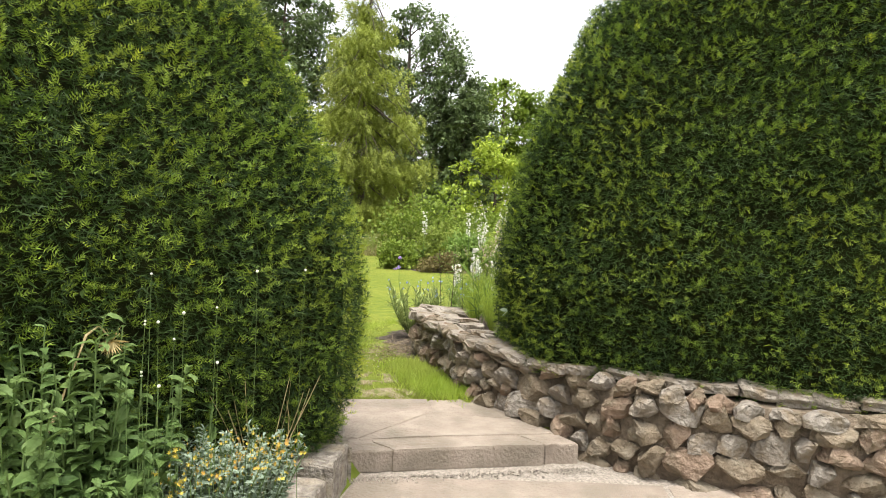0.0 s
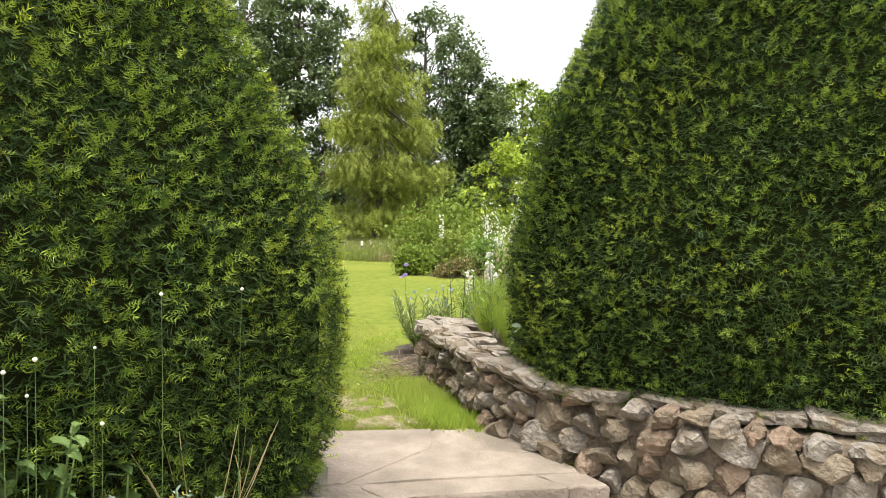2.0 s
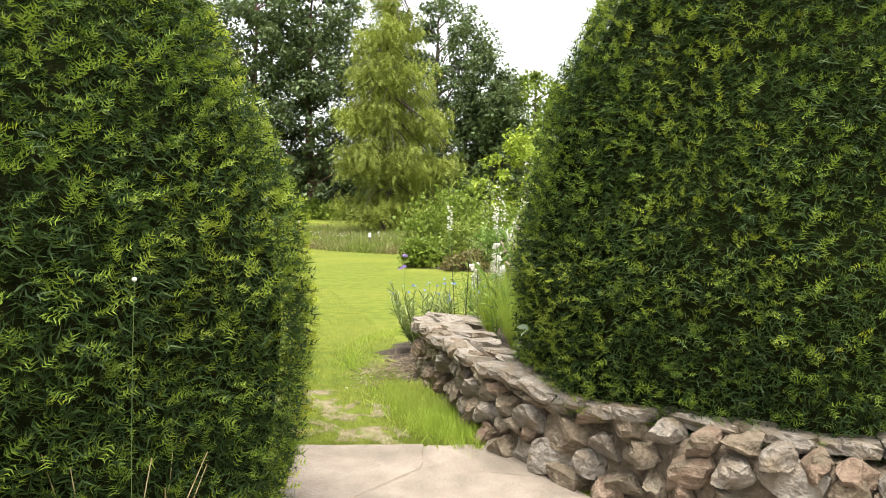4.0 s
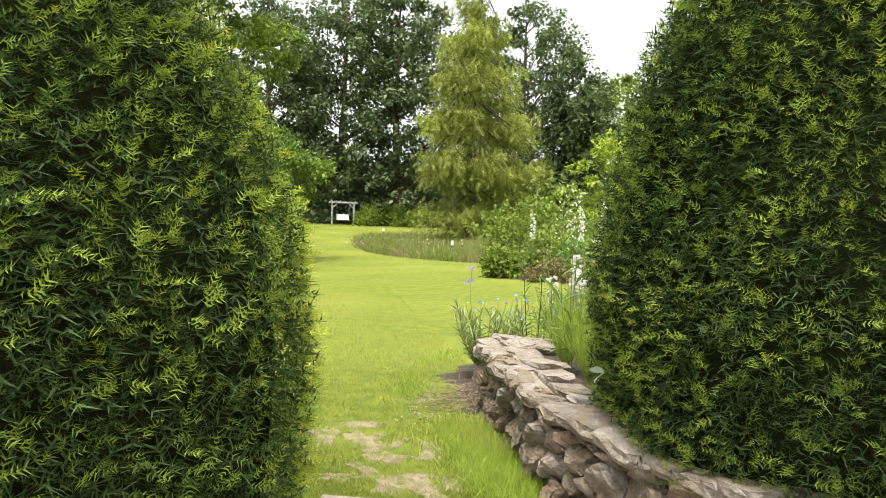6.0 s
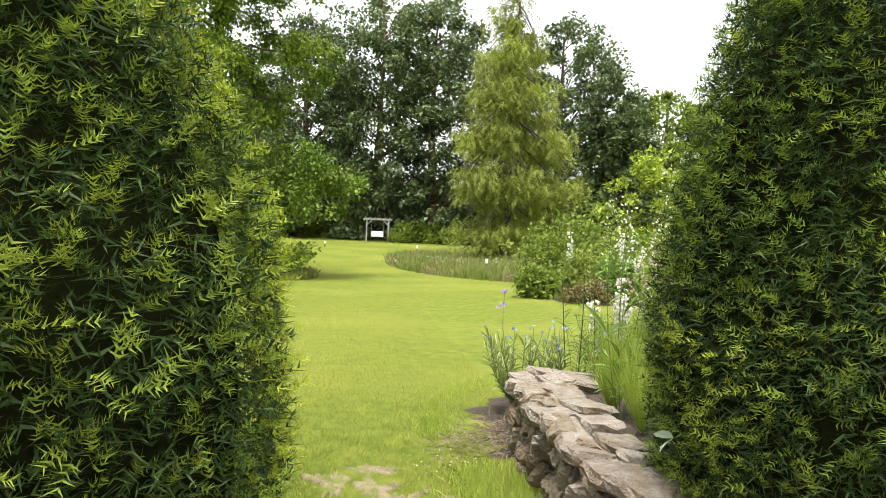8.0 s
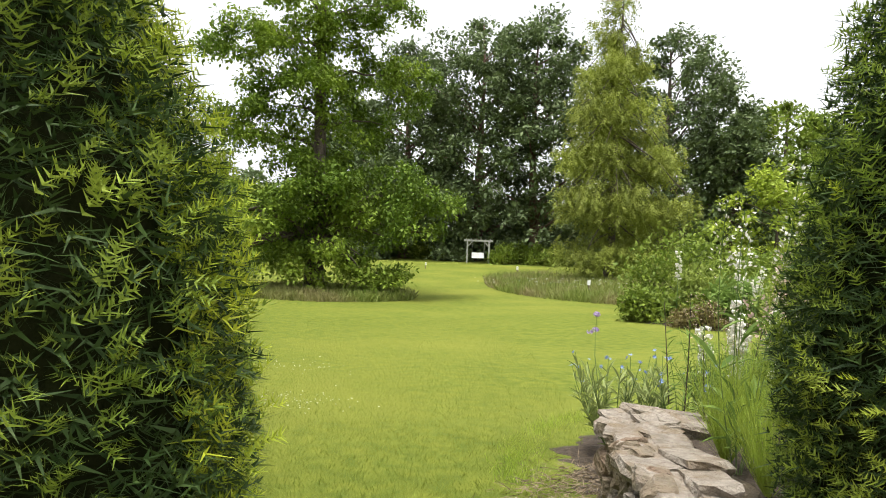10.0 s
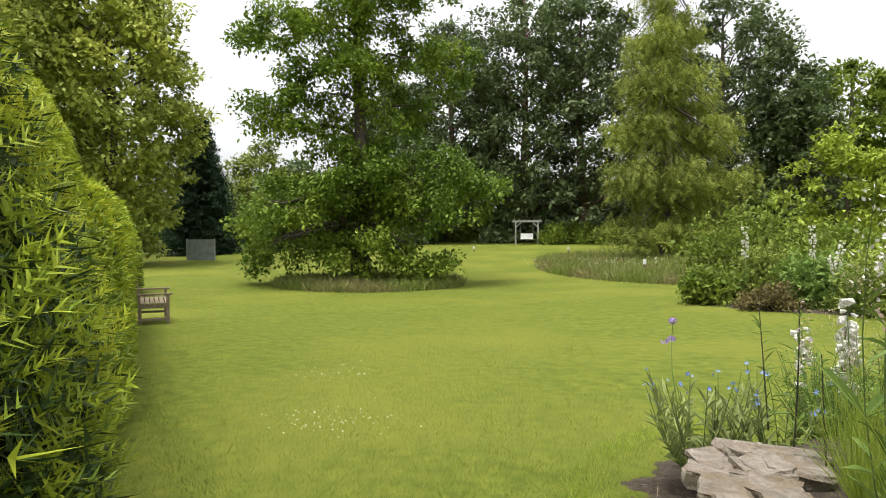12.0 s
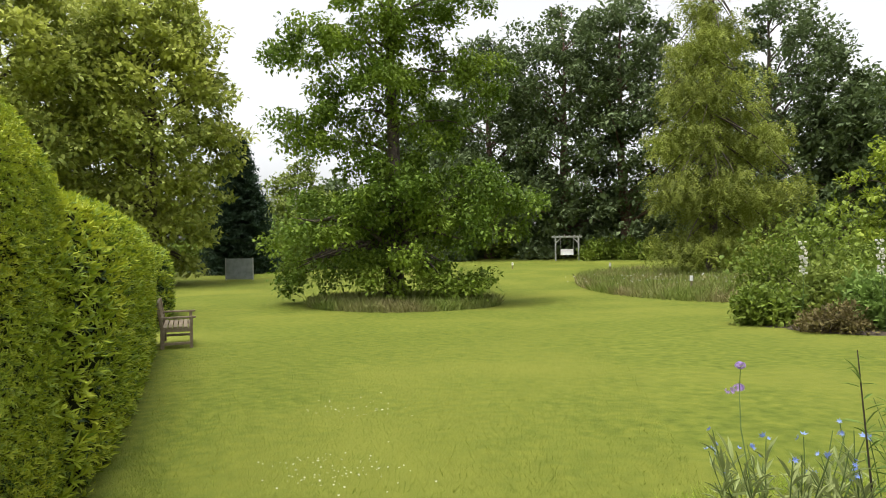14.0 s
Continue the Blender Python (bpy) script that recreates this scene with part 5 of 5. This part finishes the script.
mesh_of("stalk", *tube([(-0.06, 0, 0.0), (0.04, -0.02, 0.32), (0.19, -0.02, 0.64), (0.29, -0.02, 0.89), (0.34, -0.02, 0.92), (0.39, -0.02, 0.86)], [0.008, 0.007, 0.006, 0.005, 0.004, 0.003], 6), DRYSTALK, seed_head)
P = np.array([(0.39, -0.02, 0.855)] * 60)
mesh_of("flower_head", *scatter(STRAW_V * np.array([1, 7, 1]), STRAW_F, P, np.random.default_rng(3).normal(size=(60, 3)) + np.array([0, 0, -1.0]), 0.065, rng_l), STRAWYELLOW, seed_head)

# ---- near grass, litter and daisies ----
def strip_grass(name, label, pts, width, n, size, mat, seed, lean=0.45):
    rng = np.random.default_rng(seed)
    C, T, S = along_curve(pts, 200)
    i = rng.integers(0, 200, n)
    P = C[i] + np.column_stack([-T[i, 1], T[i, 0]]) * (rng.normal(size=(n, 1)) * width)
    P = np.column_stack([P, ground_z(P[:, 0], P[:, 1]) - 0.005])
    D = np.column_stack([lean * rng.normal(size=(n, 2)), np.ones(n)])
    return tagged(mesh_of(name, *scatter(BLADE_V, BLADE_F, P, D, size * rng.uniform(0.4, 1.3, n), rng), mat), label, "grass", kind="stuff")


strip_grass("long_grass", "fresh longer grass along the foot of the wall", [(-1.05, 7.3), (-0.75, 6.8), (-0.42, 6.4), (-0.25, 6.35)], 0.11, 9000, 0.1, TALL_GRASS, 801)
strip_grass("long_grass", "grass along the edge of the hedge", [(-1.25, 6.0), (-1.9, 6.5), (-3.0, 6.75), (-6.0, 7.9)], 0.08, 3500, 0.04, GRASS, 802)
strip_grass("long_grass", "grass tufts along the bed edge", [(-1.6, 7.7), (-1.95, 8.6), (-1.8, 9.8), (-0.6, 10.7), (2.0, 11.0)], 0.07, 4500, 0.07, TALL_GRASS, 803)


def lawn_blades(n, seed):
    """Short blades where the lawn lies near the walk, thinning out with distance."""
    rng = np.random.default_rng(seed)
    r = 0.4 + 14 * rng.uniform(0, 1, n) ** 1.35
    a = rng.uniform(0.25, 2.5, n) + 0.6
    X, Y = -0.6 + r * np.cos(a), 5.7 + r * np.sin(a)
    ok = (ground_z(X, Y) > -0.5) & ~((X > -1.1) & (Y < 7.9) & (Y > 7.0)) & ~((X > -1.0 + (8 - Y) * 0.6) & (Y > 5.5)) & (Y > 5.9 + (X + 1.3) * 0.36) & ~((X > -1.6) & (Y > 8.0))
    bare = np.zeros(n, bool)
    for cx, cy, rr in ((-1.6, 6.75, 0.32), (-1.0, 6.26, 0.34), (-1.2, 6.65, 0.28)):
        bare |= (X - cx) ** 2 + (Y - cy) ** 2 < rr**2 * rng.uniform(0.0, 0.8, n) ** 1.5
    ok &= ~bare
    X, Y = X[ok], Y[ok]
    m = len(X)
    P = np.column_stack([X, Y, ground_z(X, Y) - 0.004])
    D = np.column_stack([0.7 * rng.normal(size=(m, 2)), np.ones(m)])
    V, F = scatter(BLADE_V[[0, 1, 4]] * np.array([1, 1.6, 1]), STRAW_F, P, D, 0.035 * rng.uniform(0.5, 1.3, m), rng)
    return tagged(mesh_of("lawn_grass", V, F, GRASS), "short mown grass blades of the lawn", "grass", kind="stuff")


lawn_blades(230000, 811)


def dots(name, label, centre, spread, n, size, mat, seed, category="flower", lift=0.03):
    rng = np.random.default_rng(seed)
    X, Y = centre[0] + spread[0] * rng.normal(size=n), centre[1] + spread[1] * rng.normal(size=n)
    P = np.column_stack([X, Y, ground_z(X, Y) + lift * rng.uniform(0.6, 1.2, n)])
    return tagged(mesh_of(name, *scatter(ROSE_V, ROSE_F, P, np.array([[0, 0, 1.0]]) + 0.3 * rng.normal(size=(n, 3)), size * rng.uniform(0.6, 1.2, n), rng), mat), label, category, kind="stuff")


dots("clover_flower", "scattered small white clover flowers in the lawn", (-4.2, 8.5), (0.3, 0.22), 90, 0.02, CREAM, 821)
dots("clover_flower", "scattered small white clover flowers in the lawn", (-5.6, 10.0), (0.35, 0.25), 40, 0.022, CREAM, 822)
dots("clover_flower", "scattered small white clover flowers in the lawn", (-1.35, 7.25), (0.12, 0.15), 22, 0.018, CREAM, 823)
dots("meadow_flower", "pale flowers among the meadow grass", (-12.0, 33.0), (2.0, 1.5), 110, 0.09, CREAM, 824, lift=0.42)
rng_d = np.random.default_rng(5)
nl = 900
P = np.column_stack([rng_d.normal(-1.3, 0.15, nl), rng_d.normal(7.75, 0.28, nl), rng_d.uniform(0.025, 0.06, nl)])
tagged(mesh_of("dry_litter", *scatter(BLADE_V, BLADE_F, P, np.column_stack([rng_d.normal(size=(nl, 2)), 0.2 * rng_d.normal(size=nl)]), rng_d.uniform(0.03, 0.1, nl), rng_d), DRYLITTER), "dry straw and leaf litter on the soil", "litter", kind="stuff")


def marker(at, hh):
    ob = thing("marker_post", (*at, float(ground_z(*at))), "short marker post with a white top", "post", group="marker posts")
    bm = bmesh.new()
    part("post", box(bm, (0.06, 0.06, hh), Matrix.Translation((0, 0, hh / 2))), TEAK, ob)
    bm = bmesh.new()
    part("cap", box(bm, (0.1, 0.1, 0.2), Matrix.Translation((0, 0, hh + 0.1))), WHITE, ob, "white painted top")


marker((-18.1, 40.2), 0.5)
marker((-9.9, 30.6), 0.45)
marker((-27.5, 44.0), 0.25)
SCREEN = material("grey_mesh_screen", (0.16, 0.18, 0.17), (0.26, 0.28, 0.27), 3, 0.7)
panel_at = from_eye((-0.847, 0.532), 47)
screen = thing("mesh_screen", (*panel_at, float(ground_z(*panel_at))), "grey mesh screen standing at the far lawn edge", "screen", rz=32)
bm = bmesh.new()
part("panel", box(bm, (1.9, 0.05, 1.4), Matrix.Translation((0, 0, 0.75))), SCREEN, screen)
for x in (-0.97, 0.97):
    bm = bmesh.new()
    part("post", box(bm, (0.07, 0.07, 1.5), Matrix.Translation((x, 0, 0.75))), GREYWOOD, screen)
for k, (at, way) in enumerate([((1.095, 5.5, 1.347), (-0.5, -0.6, 0.2)), ((0.06, 5.68, 0.83), (-0.4, -0.6, -0.3))]):
    ob = mesh_of("pale_leaf", *scatter(LEAF2_V * np.array([1, 1.4, 1]), LEAF2_F, np.zeros((2, 3)), np.array([way, (way[1], way[0], 0.2)]), 0.04 + 0.03 * k, rng_d), BLUEGREY)
    ob.matrix_basis = pose(*at)
    tagged(ob, "pale green leaf growing out of the yew", "leaf")
